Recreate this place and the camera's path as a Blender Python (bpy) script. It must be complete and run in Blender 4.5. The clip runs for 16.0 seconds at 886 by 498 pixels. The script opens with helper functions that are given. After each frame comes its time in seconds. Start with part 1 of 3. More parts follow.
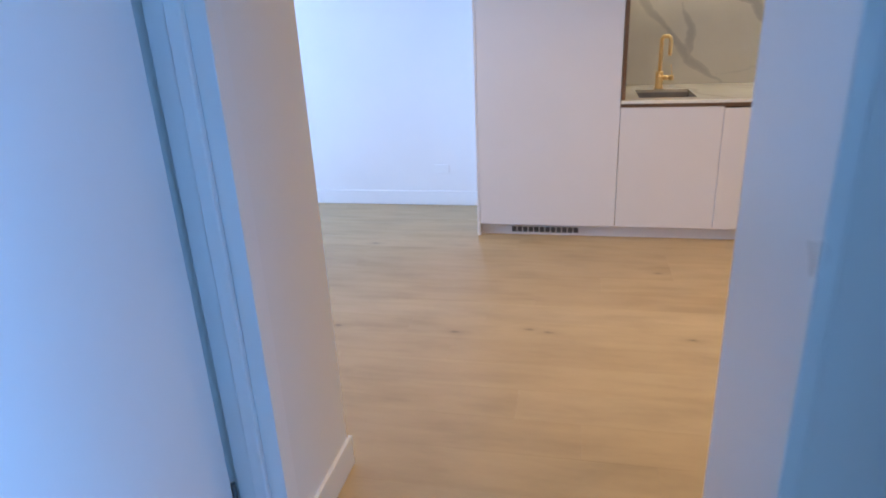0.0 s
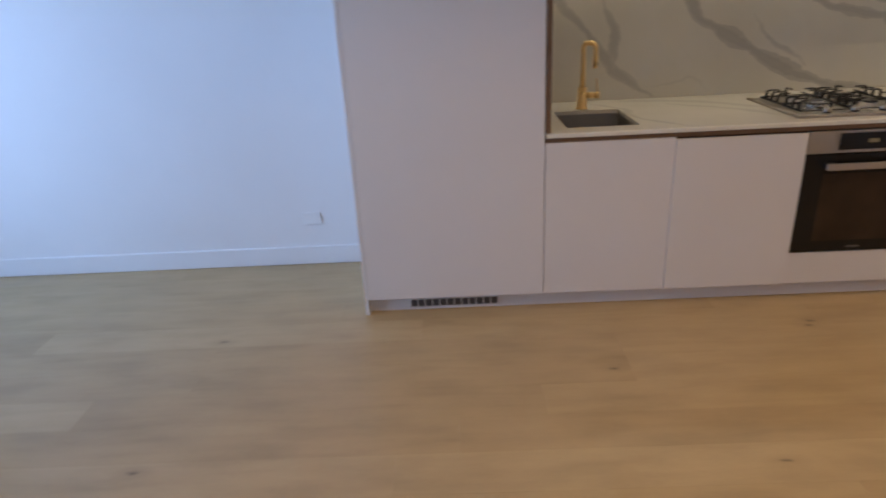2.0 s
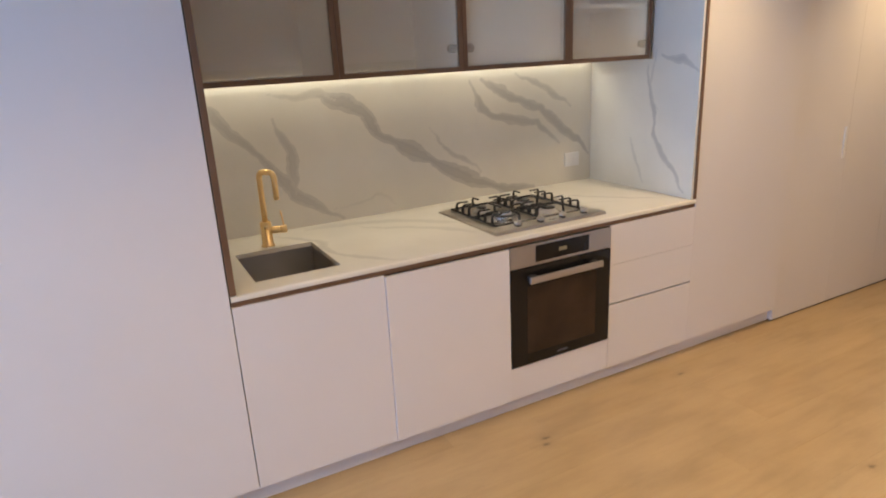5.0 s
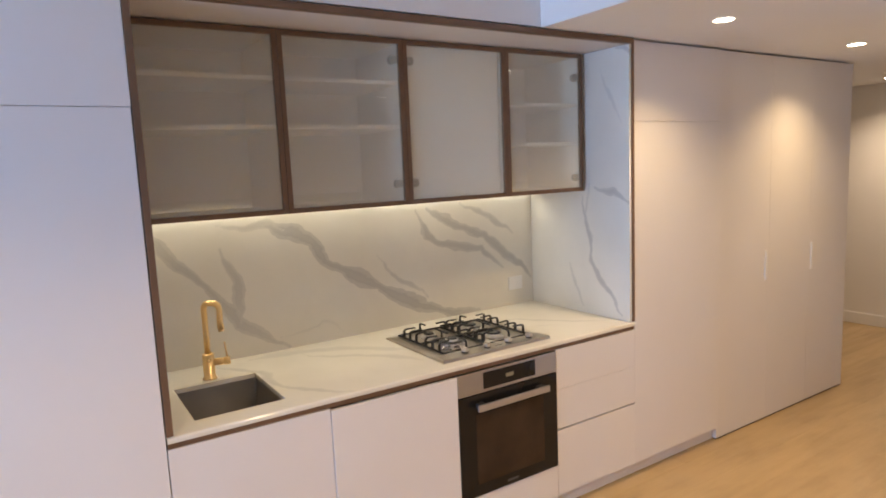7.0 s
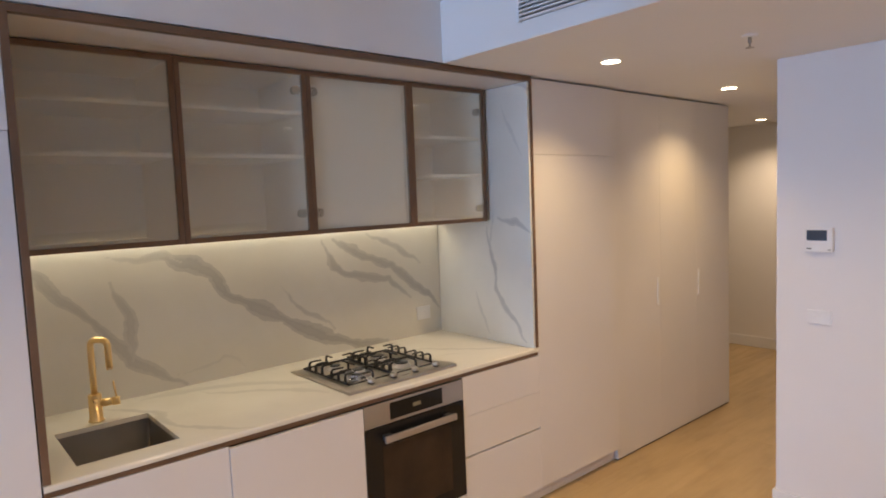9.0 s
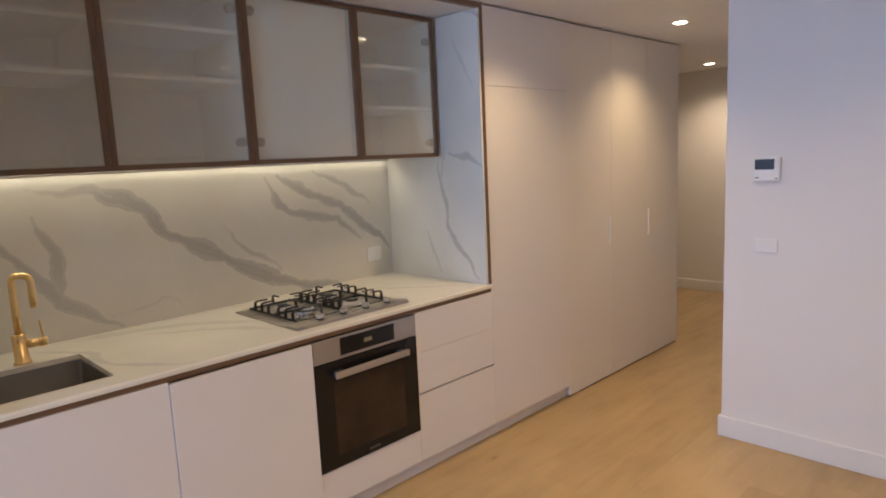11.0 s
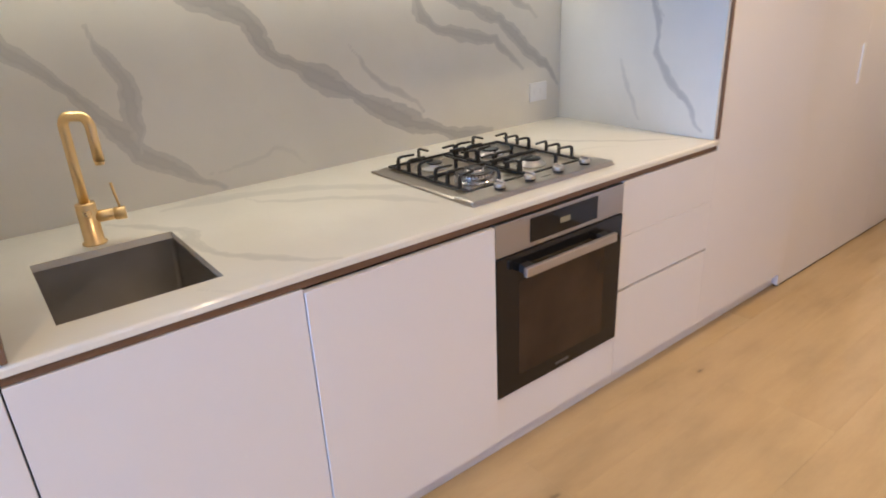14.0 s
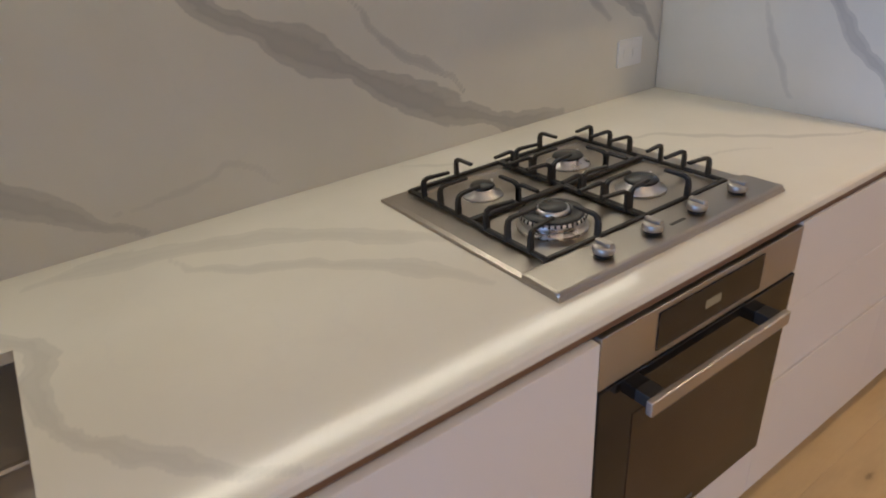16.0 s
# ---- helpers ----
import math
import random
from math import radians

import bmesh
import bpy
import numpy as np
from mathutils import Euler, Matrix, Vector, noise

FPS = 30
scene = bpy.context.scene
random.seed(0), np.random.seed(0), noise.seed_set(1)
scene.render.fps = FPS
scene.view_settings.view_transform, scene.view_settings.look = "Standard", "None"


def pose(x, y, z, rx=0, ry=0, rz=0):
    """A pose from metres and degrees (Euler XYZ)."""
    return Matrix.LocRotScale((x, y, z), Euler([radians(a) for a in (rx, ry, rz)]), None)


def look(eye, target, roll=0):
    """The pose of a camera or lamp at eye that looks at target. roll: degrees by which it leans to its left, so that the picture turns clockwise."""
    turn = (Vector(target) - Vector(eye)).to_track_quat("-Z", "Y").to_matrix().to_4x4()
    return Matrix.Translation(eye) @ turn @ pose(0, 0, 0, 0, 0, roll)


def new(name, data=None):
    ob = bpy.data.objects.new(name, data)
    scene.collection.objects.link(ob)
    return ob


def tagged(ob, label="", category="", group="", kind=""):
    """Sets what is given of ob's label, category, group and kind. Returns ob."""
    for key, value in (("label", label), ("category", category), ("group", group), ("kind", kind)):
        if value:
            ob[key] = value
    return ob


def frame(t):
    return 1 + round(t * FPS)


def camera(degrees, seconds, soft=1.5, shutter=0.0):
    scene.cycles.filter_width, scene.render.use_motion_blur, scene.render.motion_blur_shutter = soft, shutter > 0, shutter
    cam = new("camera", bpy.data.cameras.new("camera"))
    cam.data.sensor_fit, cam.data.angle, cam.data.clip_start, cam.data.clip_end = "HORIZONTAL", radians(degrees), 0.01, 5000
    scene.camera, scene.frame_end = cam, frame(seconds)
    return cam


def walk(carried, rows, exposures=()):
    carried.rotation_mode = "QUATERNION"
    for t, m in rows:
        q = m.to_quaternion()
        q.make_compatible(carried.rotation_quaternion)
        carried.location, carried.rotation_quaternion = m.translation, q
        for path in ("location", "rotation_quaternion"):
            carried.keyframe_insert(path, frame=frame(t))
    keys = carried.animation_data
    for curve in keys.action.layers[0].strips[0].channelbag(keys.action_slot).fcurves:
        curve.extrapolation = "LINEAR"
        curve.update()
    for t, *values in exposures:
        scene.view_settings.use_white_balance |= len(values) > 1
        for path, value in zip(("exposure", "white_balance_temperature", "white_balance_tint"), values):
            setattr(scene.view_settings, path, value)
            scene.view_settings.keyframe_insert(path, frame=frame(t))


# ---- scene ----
cam = camera(70.3, 16.0, 1.8, 0.35)
PATH = [
    (0, (-0.234, -4.083, 1.467), (-0.652, -2.258, 0.762), -2.8),
    (0.5, (-0.326, -3.776, 1.523), (-0.783, -1.971, 0.793), -2.8),
    (1, (-0.378, -3.441, 1.55), (-0.809, -1.634, 0.811), -3.2),
    (1.5, (-0.405, -3.099, 1.558), (-0.732, -1.274, 0.806), -3.3),
    (2, (-0.419, -2.878, 1.555), (-0.471, -1.033, 0.786), -3.1),
    (2.5, (-0.438, -2.676, 1.558), (-0.077, -0.867, 0.785), -2.7),
    (3, (-0.324, -2.481, 1.559), (0.254, -0.742, 0.759), -2.7),
    (5.5, (-0.289, -2.239, 1.75), (0.635, -0.537, 1.25), -2.8),
    (6, (-0.29, -2.245, 1.774), (0.683, -0.544, 1.376), -2.6),
    (6.5, (-0.292, -2.255, 1.782), (0.731, -0.566, 1.466), -2.6),
    (7, (-0.295, -2.267, 1.79), (0.778, -0.6, 1.532), -2.5),
    (7.5, (-0.293, -2.288, 1.801), (0.831, -0.648, 1.585), -2.4),
    (8, (-0.302, -2.297, 1.797), (0.885, -0.697, 1.617), -2.4),
    (8.5, (-0.298, -2.303, 1.792), (0.948, -0.747, 1.625), -2.3),
    (9, (-0.273, -2.309, 1.77), (1.026, -0.798, 1.607), -2.3),
    (11.5, (-0.215, -2.206, 1.585), (1.19, -0.832, 1.216), -2.3),
    (12, (-0.256, -2.113, 1.558), (1.125, -0.753, 1.064), -2.2),
    (12.5, (-0.18, -1.935, 1.525), (1.168, -0.578, 0.939), -2.2),
    (13, (-0.064, -1.737, 1.512), (1.222, -0.355, 0.853), -2.4),
    (13.5, (-0.018, -1.513, 1.487), (1.172, -0.073, 0.772), -2.7),
    (14, (0.064, -1.266, 1.493), (1.178, 0.211, 0.733), -2.9),
    (14.5, (0.183, -1.048, 1.478), (1.262, 0.431, 0.672), -3.1),
    (15, (0.353, -0.864, 1.484), (1.394, 0.626, 0.651), -3.4),
    (15.5, (0.474, -0.704, 1.457), (1.472, 0.791, 0.58), -4.0),
    (16, (0.576, -0.534, 1.452), (1.554, 0.943, 0.524), -4.3),
]
EXPOSURE = [(0.0, 0.42, 6500, 10), (0.5, 0.12, 6650, 10), (1.0, -0.16, 6750, 10), (1.5, -0.36, 6750, 10), (2.0, -0.30, 6750, 10), (2.5, -0.06, 6750, 10),
            (3.0, 0.08, 6750, 10), (5.5, 0.62, 6700, 10), (6.5, 0.72, 6750, 10), (7.5, 0.66, 6850, 10), (9.0, 0.37, 7000, 10), (11.5, 0.23, 6600, 10),
            (12.0, 0.46, 6400, 10), (12.5, 0.66, 6150, 10), (13.5, 0.94, 5900, 10), (14.5, 0.50, 5950, 10), (15.0, 0.33, 6000, 10), (16.0, 0.14, 6050, 10)]
walk(cam, [(t, look(eye, target, roll)) for t, eye, target, roll in PATH], EXPOSURE)

# ---------------------------------------------------------------- world and large lights
world = bpy.data.worlds.new("world")
scene.world = world
world.use_nodes = True
wn = world.node_tree
sky = wn.nodes.new("ShaderNodeTexSky")
sky.sky_type, sky.sun_disc = "NISHITA", False
sky.sun_elevation, sky.sun_rotation = radians(35), radians(200)
wn.links.new(sky.outputs[0], wn.nodes["Background"].inputs[0])
wn.nodes["Background"].inputs[1].default_value = 0.03

DAY = (0.34, 0.55, 1.0)
WARM = (1.0, 0.70, 0.37)


def area_light(name, m, sx, sy, watts, colour, spread=180):
    data = bpy.data.lights.new(name, "AREA")
    data.shape, data.size, data.size_y, data.energy, data.color = "RECTANGLE", sx, sy, watts, colour
    data.spread = radians(spread)
    ob = new(name, data)
    ob.matrix_world = m
    return ob


def spot_light(name, place, watts, colour, angle=95, blend=0.6, size=0.03):
    data = bpy.data.lights.new(name, "SPOT")
    data.energy, data.color, data.spot_size, data.spot_blend, data.shadow_soft_size = watts, colour, radians(angle), blend, size
    ob = new(name, data)
    ob.location = place
    return ob


# daylight lamps at the living room and bedroom windows, both unseen, placed to suit
area_light("window_daylight_living", look((-4.55, -0.9, 1.35), (-1.1, 0.40, 1.25)), 2.2, 2.2, 60, DAY, 108)
area_light("window_daylight_bedroom", look((2.36, -4.9, 1.4), (0.0, -4.3, 1.3)), 1.7, 2.0, 97, (0.16, 0.43, 1.0))

DOWNLIGHTS = [(2.45, -0.47), (3.89, -0.39), (6.2, 0.36), (2.25, -1.93)]
BEAMS = [(40, (1.0, 0.71, 0.39), 128), (37, (1.0, 0.71, 0.39), 128), (50, (1.0, 0.75, 0.52), 142), (35, WARM, 138)]
for (lx, ly), (watts, tint, cone) in zip(DOWNLIGHTS, BEAMS):
    spot_light("downlight_beam", (lx, ly, 2.395), watts, tint, cone, 1.0)
# unseen warm fill from the high ceiling, number and places assumed
LIVING_FILL = [(0.9, -1.45), (-0.7, -1.45)]
for lx, ly in LIVING_FILL:
    spot_light("downlight_beam", (lx, ly, 2.685), 70, WARM, 125, 0.8)
area_light("led_strip_glow", look((1.18, 0.764, 1.606), (1.18, 0.40, 0.9)), 2.26, 0.046, 1.72, (1.0, 0.90, 0.70), 115)

# ---------------------------------------------------------------- materials


def material(name, colour, rough=0.5, metal=0.0, **more):
    mat = bpy.data.materials.new(name)
    mat.use_nodes = True
    b = mat.node_tree.nodes["Principled BSDF"]
    b.inputs["Base Color"].default_value = (*colour, 1)
    b.inputs["Roughness"].default_value = rough
    b.inputs["Metallic"].default_value = metal
    for key, value in more.items():
        b.inputs[key.replace("_", " ")].default_value = value
    return mat


def nodes_of(mat):
    t = mat.node_tree
    return t, t.nodes["Principled BSDF"]


def add(t, kind, *links, **props):
    """A node; links are (socket or value, input index or name)."""
    n = t.nodes.new("ShaderNode" + kind)
    for key, value in props.items():
        if key == "operation":
            n.operation = value
        elif key == "blend":
            n.data_type, n.blend_type = "RGBA", value
        elif key == "noise":
            n.inputs["Scale"].default_value, n.inputs["Detail"].default_value = value
    for src, at in links:
        if isinstance(src, bpy.types.NodeSocket):
            t.links.new(src, n.inputs[at])
        else:
            n.inputs[at].default_value = src
    return n


def ramp(t, fac, stops):
    n = t.nodes.new("ShaderNodeValToRGB")
    t.links.new(fac, n.inputs[0])
    el = n.color_ramp.elements
    while len(el) < len(stops):
        el.new(0.5)
    for e, (p, c) in zip(el, stops):
        e.position, e.color = p, (c, c, c, 1) if isinstance(c, float) else (*c, 1)
    return n


def weather(mat, spread=0.05, scale=3.0, grain=220.0, bump=0.02, rough_spread=0.08):
    """Two scales of variation: broad mottling of colour and gloss, fine relief."""
    t, b = nodes_of(mat)
    base = tuple(b.inputs["Base Color"].default_value)[:3]
    r0 = b.inputs["Roughness"].default_value
    pos = add(t, "TexCoord").outputs["Object"]
    big = add(t, "TexNoise", (pos, "Vector"), noise=(scale, 4.0))
    fine = add(t, "TexNoise", (pos, "Vector"), noise=(grain, 2.0))
    lo, hi = tuple(c * (1 - spread) for c in base), tuple(min(1, c * (1 + spread)) for c in base)
    col = ramp(t, big.outputs["Fac"], [(0.3, lo), (0.7, hi)])
    t.links.new(col.outputs[0], b.inputs["Base Color"])
    mixed = add(t, "MapRange", (big.outputs["Fac"], 0), (0.3, 1), (0.7, 2), (max(0.0, r0 - rough_spread), 3), (r0 + rough_spread, 4))
    t.links.new(mixed.outputs[0], b.inputs["Roughness"])
    if bump:
        bp = add(t, "Bump", (bump, "Strength"), (0.002, "Distance"), (fine.outputs["Fac"], "Height"))
        t.links.new(bp.outputs[0], b.inputs["Normal"])
    return mat


PAINT = weather(material("wall_paint", (0.80, 0.79, 0.78), 0.55), 0.025, 1.3, 160, 0.10)
CEILING = weather(material("ceiling_paint", (0.80, 0.79, 0.77), 0.8), 0.02, 1.0, 140, 0.06)
TRIM = weather(material("trim_gloss_paint", (0.80, 0.80, 0.80), 0.35), 0.02, 2.0, 90, 0.04)
DOOR_PAINT = weather(material("door_paint", (0.78, 0.79, 0.80), 0.42), 0.02, 1.4, 90, 0.05)
CABINET = weather(material("cabinet_laminate", (0.74, 0.715, 0.705), 0.42), 0.02, 1.6, 420, 0.03, 0.05)
CARCASS = weather(material("cabinet_carcass", (0.86, 0.83, 0.78), 0.5), 0.03, 3.0, 300, 0.02)
BRONZE = weather(material("bronze_anodised", (0.175, 0.100, 0.058), 0.45, 0.2), 0.12, 8.0, 500, 0.04)
STEEL = weather(material("brushed_steel", (0.44, 0.425, 0.405), 0.36, 1.0), 0.06, 6.0, 380, 0.03)
SINK_STEEL = weather(material("sink_steel", (0.40, 0.38, 0.36), 0.42, 1.0), 0.10, 7.0, 300, 0.04)
HOB_STEEL = weather(material("satin_steel", (0.45, 0.412, 0.362), 0.36, 1.0), 0.06, 6.0, 380, 0.03)
SATIN = weather(material("satin_handle_steel", (0.50, 0.465, 0.425), 0.48, 1.0), 0.05, 8.0, 380, 0.02)
POLISHED = weather(material("polished_steel", (0.72, 0.70, 0.68), 0.14, 1.0), 0.05, 20.0, 300, 0.01)
GOLD = weather(material("brushed_gold", (0.90, 0.65, 0.31), 0.32, 1.0), 0.06, 15.0, 500, 0.02, 0.05)
IRON = weather(material("cast_iron_enamel", (0.018, 0.017, 0.017), 0.48), 0.25, 20.0, 500, 0.10)
BURNER = weather(material("burner_cap_enamel", (0.022, 0.022, 0.023), 0.33), 0.2, 25.0, 400, 0.05)
ALLOY = weather(material("burner_alloy", (0.62, 0.61, 0.60), 0.32, 1.0), 0.06, 25.0, 400, 0.04)
BLACK_GLASS = material("black_oven_glass", (0.012, 0.011, 0.011), 0.07, 0.0, IOR=1.38)
# brown in the base colour stands for the oak floor mirrored in the glass
OVEN_WINDOW = weather(material("oven_window_floor_reflection", (0.035, 0.022, 0.015), 0.10, 0.0, IOR=1.38), 0.3, 5.0, 60, 0.0, 0.03)
DARK_PLASTIC = weather(material("dark_plastic", (0.018, 0.017, 0.017), 0.55), 0.1, 20, 300, 0.02)
WHITE_PLASTIC = weather(material("white_plastic", (0.82, 0.82, 0.81), 0.35), 0.02, 12, 300, 0.01)
# near-black colour that stands for the shade inside gaps
SHADOW_GAP = material("gap_shade", (0.05, 0.045, 0.042), 0.8)
VENT_DARK = weather(material("vent_dark_metal", (0.10, 0.095, 0.095), 0.5, 0.3), 0.1, 20, 300, 0.02)
LOGO = material("dark_print", (0.06, 0.055, 0.05), 0.5)
HINGE = weather(material("hinge_metal", (0.16, 0.15, 0.145), 0.4, 0.8), 0.1, 30, 400, 0.02)


def glow(name, colour, strength):
    mat = material(name, (0.8, 0.8, 0.8), 0.5)
    b = mat.node_tree.nodes["Principled BSDF"]
    b.inputs["Emission Color"].default_value = (*colour, 1)
    b.inputs["Emission Strength"].default_value = strength
    return mat


LAMP_GLOW = glow("downlight_glow", (1.0, 0.84, 0.62), 14)
LED_GLOW = glow("led_glow", (1.0, 0.93, 0.75), 3.6)
CLOCK_GLOW = glow("clock_digits_glow", (1.0, 0.72, 0.38), 0.10)
CLOCK_GLOW.node_tree.nodes["Principled BSDF"].inputs["Base Color"].default_value = (0.03, 0.025, 0.02, 1)


def frosted_glass():
    mat = material("frosted_glass", (1.0, 0.955, 0.81), 0.10)
    b = mat.node_tree.nodes["Principled BSDF"]
    b.inputs["Transmission Weight"].default_value = 0.76
    b.inputs["IOR"].default_value = 1.12
    b.inputs["Coat Weight"].default_value = 0.9
    b.inputs["Coat Roughness"].default_value = 0.03
    return mat


FROSTED = frosted_glass()
PANE = material("window_glass", (1, 1, 1), 0.0, 0.0, Transmission_Weight=1.0, IOR=1.45)


def marble():
    """White marble: placed grey veins (attribute vein), frayed by noise, over faint clouds and hair veins."""
    mat = material("white_marble", (0.76, 0.755, 0.735), 0.10, Specular_IOR_Level=0.32)
    t, b = nodes_of(mat)
    pos = add(t, "TexCoord").outputs["Object"]
    vein = add(t, "Attribute")
    vein.attribute_name = "vein"
    turned = add(t, "Mapping", (pos, "Vector"))
    turned.inputs["Rotation"].default_value = (0, radians(-36), radians(8))
    turned.inputs["Scale"].default_value = (7.0, 24.0, 34.0)
    fray = add(t, "TexNoise", (turned.outputs[0], "Vector"), noise=(1.0, 6.0))
    fray2 = add(t, "TexNoise", (pos, "Vector"), noise=(9.0, 4.0))
    off = add(t, "Math", (fray.outputs["Fac"], 0), (0.5, 1), operation="SUBTRACT")
    off = add(t, "Math", (off.outputs[0], 0), (0.75, 1), operation="MULTIPLY")
    off2 = add(t, "Math", (fray2.outputs["Fac"], 0), (0.5, 1), operation="SUBTRACT")
    off2 = add(t, "Math", (off2.outputs[0], 0), (0.6, 1), operation="MULTIPLY")
    off = add(t, "Math", (off2.outputs[0], 0), (off.outputs[0], 1), operation="ADD")
    crumb = add(t, "TexNoise", (pos, "Vector"), noise=(46.0, 5.0))
    off3 = add(t, "Math", (crumb.outputs["Fac"], 0), (0.5, 1), operation="SUBTRACT")
    off3 = add(t, "Math", (off3.outputs[0], 0), (0.32, 1), operation="MULTIPLY")
    off = add(t, "Math", (off3.outputs[0], 0), (off.outputs[0], 1), operation="ADD")
    near = add(t, "Math", (vein.outputs["Fac"], 0), (5.0, 1), operation="MULTIPLY")
    near.use_clamp = True
    off = add(t, "Math", (off.outputs[0], 0), (near.outputs[0], 1), operation="MULTIPLY")
    tot = add(t, "Math", (off.outputs[0], 0), (vein.outputs["Fac"], 1), operation="ADD")
    shape = ramp(t, tot.outputs[0], [(0.10, 0.0), (0.20, 0.58), (0.27, 0.66), (0.36, 0.58), (0.55, 0.70), (0.68, 0.92), (1.0, 0.84)])
    tone = add(t, "Attribute")
    tone.attribute_name = "tone"
    depth = add(t, "Math", (shape.outputs[0], 0), (tone.outputs["Fac"], 1), operation="MULTIPLY")
    cloud = add(t, "TexNoise", (pos, "Vector"), noise=(2.3, 5.0))
    base = ramp(t, cloud.outputs["Fac"], [(0.30, (0.695, 0.665, 0.585)), (0.65, (0.770, 0.742, 0.662))])
    hair = add(t, "TexNoise", (pos, "Vector"), noise=(3.1, 7.0))
    hr = ramp(t, hair.outputs["Fac"], [(0.49, 0.0), (0.5, 0.05), (0.51, 0.0)])
    grey = add(t, "Mix", (depth.outputs[0], "Factor"), blend="MIX")
    t.links.new(base.outputs[0], grey.inputs[6])
    grey.inputs[7].default_value = (0.435, 0.422, 0.392, 1)
    out = add(t, "Mix", (hr.outputs[0], "Factor"), blend="MIX")
    t.links.new(grey.outputs[2], out.inputs[6])
    out.inputs[7].default_value = (0.55, 0.545, 0.53, 1)
    t.links.new(out.outputs[2], b.inputs["Base Color"])
    return mat


MARBLE = marble()

KNOTS = [(1.237, -0.231), (2.233, -1.102), (2.20, -0.146), (-1.41, -1.407), (-0.808, -1.404), (-0.452, -1.335), (-0.355, -1.357),
         (-1.626, -1.112), (0.224, -0.568), (0.301, -1.353), (1.665, -1.219), (1.208, -0.271), (0.67, -1.16), (-1.59, -0.214)]


def oak():
    mat = material("oiled_oak", (0.5, 0.34, 0.19), 0.38)
    t, b = nodes_of(mat)
    geo = add(t, "NewGeometry").outputs["Position"]
    info = add(t, "ObjectInfo").outputs["Random"]
    shift = add(t, "CombineXYZ", (0.0, 0), (0.0, 1))
    t.links.new(add(t, "Math", (info, 0), (37.0, 1), operation="MULTIPLY").outputs[0], shift.inputs[2])
    p = add(t, "VectorMath", (geo, 0), (shift.outputs[0], 1), operation="ADD").outputs[0]
    p = add(t, "Mapping", (p, "Vector"))
    p.inputs["Scale"].default_value = (1.0, 9.0, 1.0)
    grain = add(t, "TexNoise", (p.outputs[0], "Vector"), noise=(2.2, 6.0))
    grain.inputs["Distortion"].default_value = 0.6
    fine = add(t, "TexNoise", (p.outputs[0], "Vector"), noise=(26.0, 4.0))
    wide = add(t, "Mapping", (geo, "Vector"))
    wide.inputs["Scale"].default_value = (1.6, 4.2, 1.0)
    broad = add(t, "TexNoise", (wide.outputs[0], "Vector"), noise=(1.5, 4.0))
    tone = ramp(t, info, [(0.0, (0.442, 0.309, 0.158)), (0.2, (0.460, 0.324, 0.166)), (0.6, (0.482, 0.342, 0.176)), (1.0, (0.506, 0.363, 0.192))])
    g = ramp(t, grain.outputs["Fac"], [(0.25, 0.91), (0.45, 0.975), (0.75, 1.025)])
    f = ramp(t, fine.outputs["Fac"], [(0.3, 0.965), (0.7, 1.015)])
    br = ramp(t, broad.outputs["Fac"], [(0.32, 0.87), (0.5, 0.98), (0.7, 1.05)])
    m = add(t, "Mix", (1.0, "Factor"), (tone.outputs[0], 6), (g.outputs[0], 7), blend="MULTIPLY")
    m = add(t, "Mix", (1.0, "Factor"), (m.outputs[2], 6), (f.outputs[0], 7), blend="MULTIPLY")
    m = add(t, "Mix", (1.0, "Factor"), (m.outputs[2], 6), (br.outputs[0], 7), blend="MULTIPLY")
    # knots: dark small ovals with a wider stain
    jig = add(t, "TexNoise", (geo, "Vector"), noise=(30.0, 2.0))
    warp = add(t, "VectorMath", (jig.outputs["Color"], 0), (0.02, "Scale"), operation="SCALE")
    gp = add(t, "VectorMath", (geo, 0), (warp.outputs[0], 1), operation="ADD").outputs[0]
    near = None
    for kx, ky in KNOTS:
        d = add(t, "VectorMath", (gp, 0), ((kx + 0.01, ky + 0.01, 0.01), 1), operation="SUBTRACT")
        d = add(t, "VectorMath", (d.outputs[0], 0), ((0.62, 1.5, 0.0), 1), operation="MULTIPLY")
        d = add(t, "VectorMath", (d.outputs[0], 0), operation="LENGTH").outputs["Value"]
        near = d if near is None else add(t, "Math", (near, 0), (d, 1), operation="MINIMUM").outputs[0]
    k = ramp(t, near, [(0.0, 0.40), (0.008, 0.55), (0.017, 0.88), (0.06, 1.0)])
    m = add(t, "Mix", (1.0, "Factor"), (m.outputs[2], 6), (k.outputs[0], 7), blend="MULTIPLY")
    t.links.new(m.outputs[2], b.inputs["Base Color"])
    r = add(t, "MapRange", (grain.outputs["Fac"], 0), (0.3, 1), (0.7, 2), (0.40, 3), (0.29, 4))
    t.links.new(r.outputs[0], b.inputs["Roughness"])
    bp = add(t, "Bump", (0.08, "Strength"), (0.002, "Distance"), (fine.outputs["Fac"], "Height"))
    t.links.new(bp.outputs[0], b.inputs["Normal"])
    return mat


OAK = oak()

# ---------------------------------------------------------------- mesh helpers


def box(x0, x1, y0, y1, z0, z1, bevel=0.0, bm=None):
    bm = bm or bmesh.new()
    made = bmesh.ops.create_cube(bm, size=1.0)["verts"]
    for v in made:
        v.co = Vector(((x0 + x1) / 2 + v.co.x * (x1 - x0), (y0 + y1) / 2 + v.co.y * (y1 - y0), (z0 + z1) / 2 + v.co.z * (z1 - z0)))
    if bevel:
        edges = list({e for v in made for e in v.link_edges})
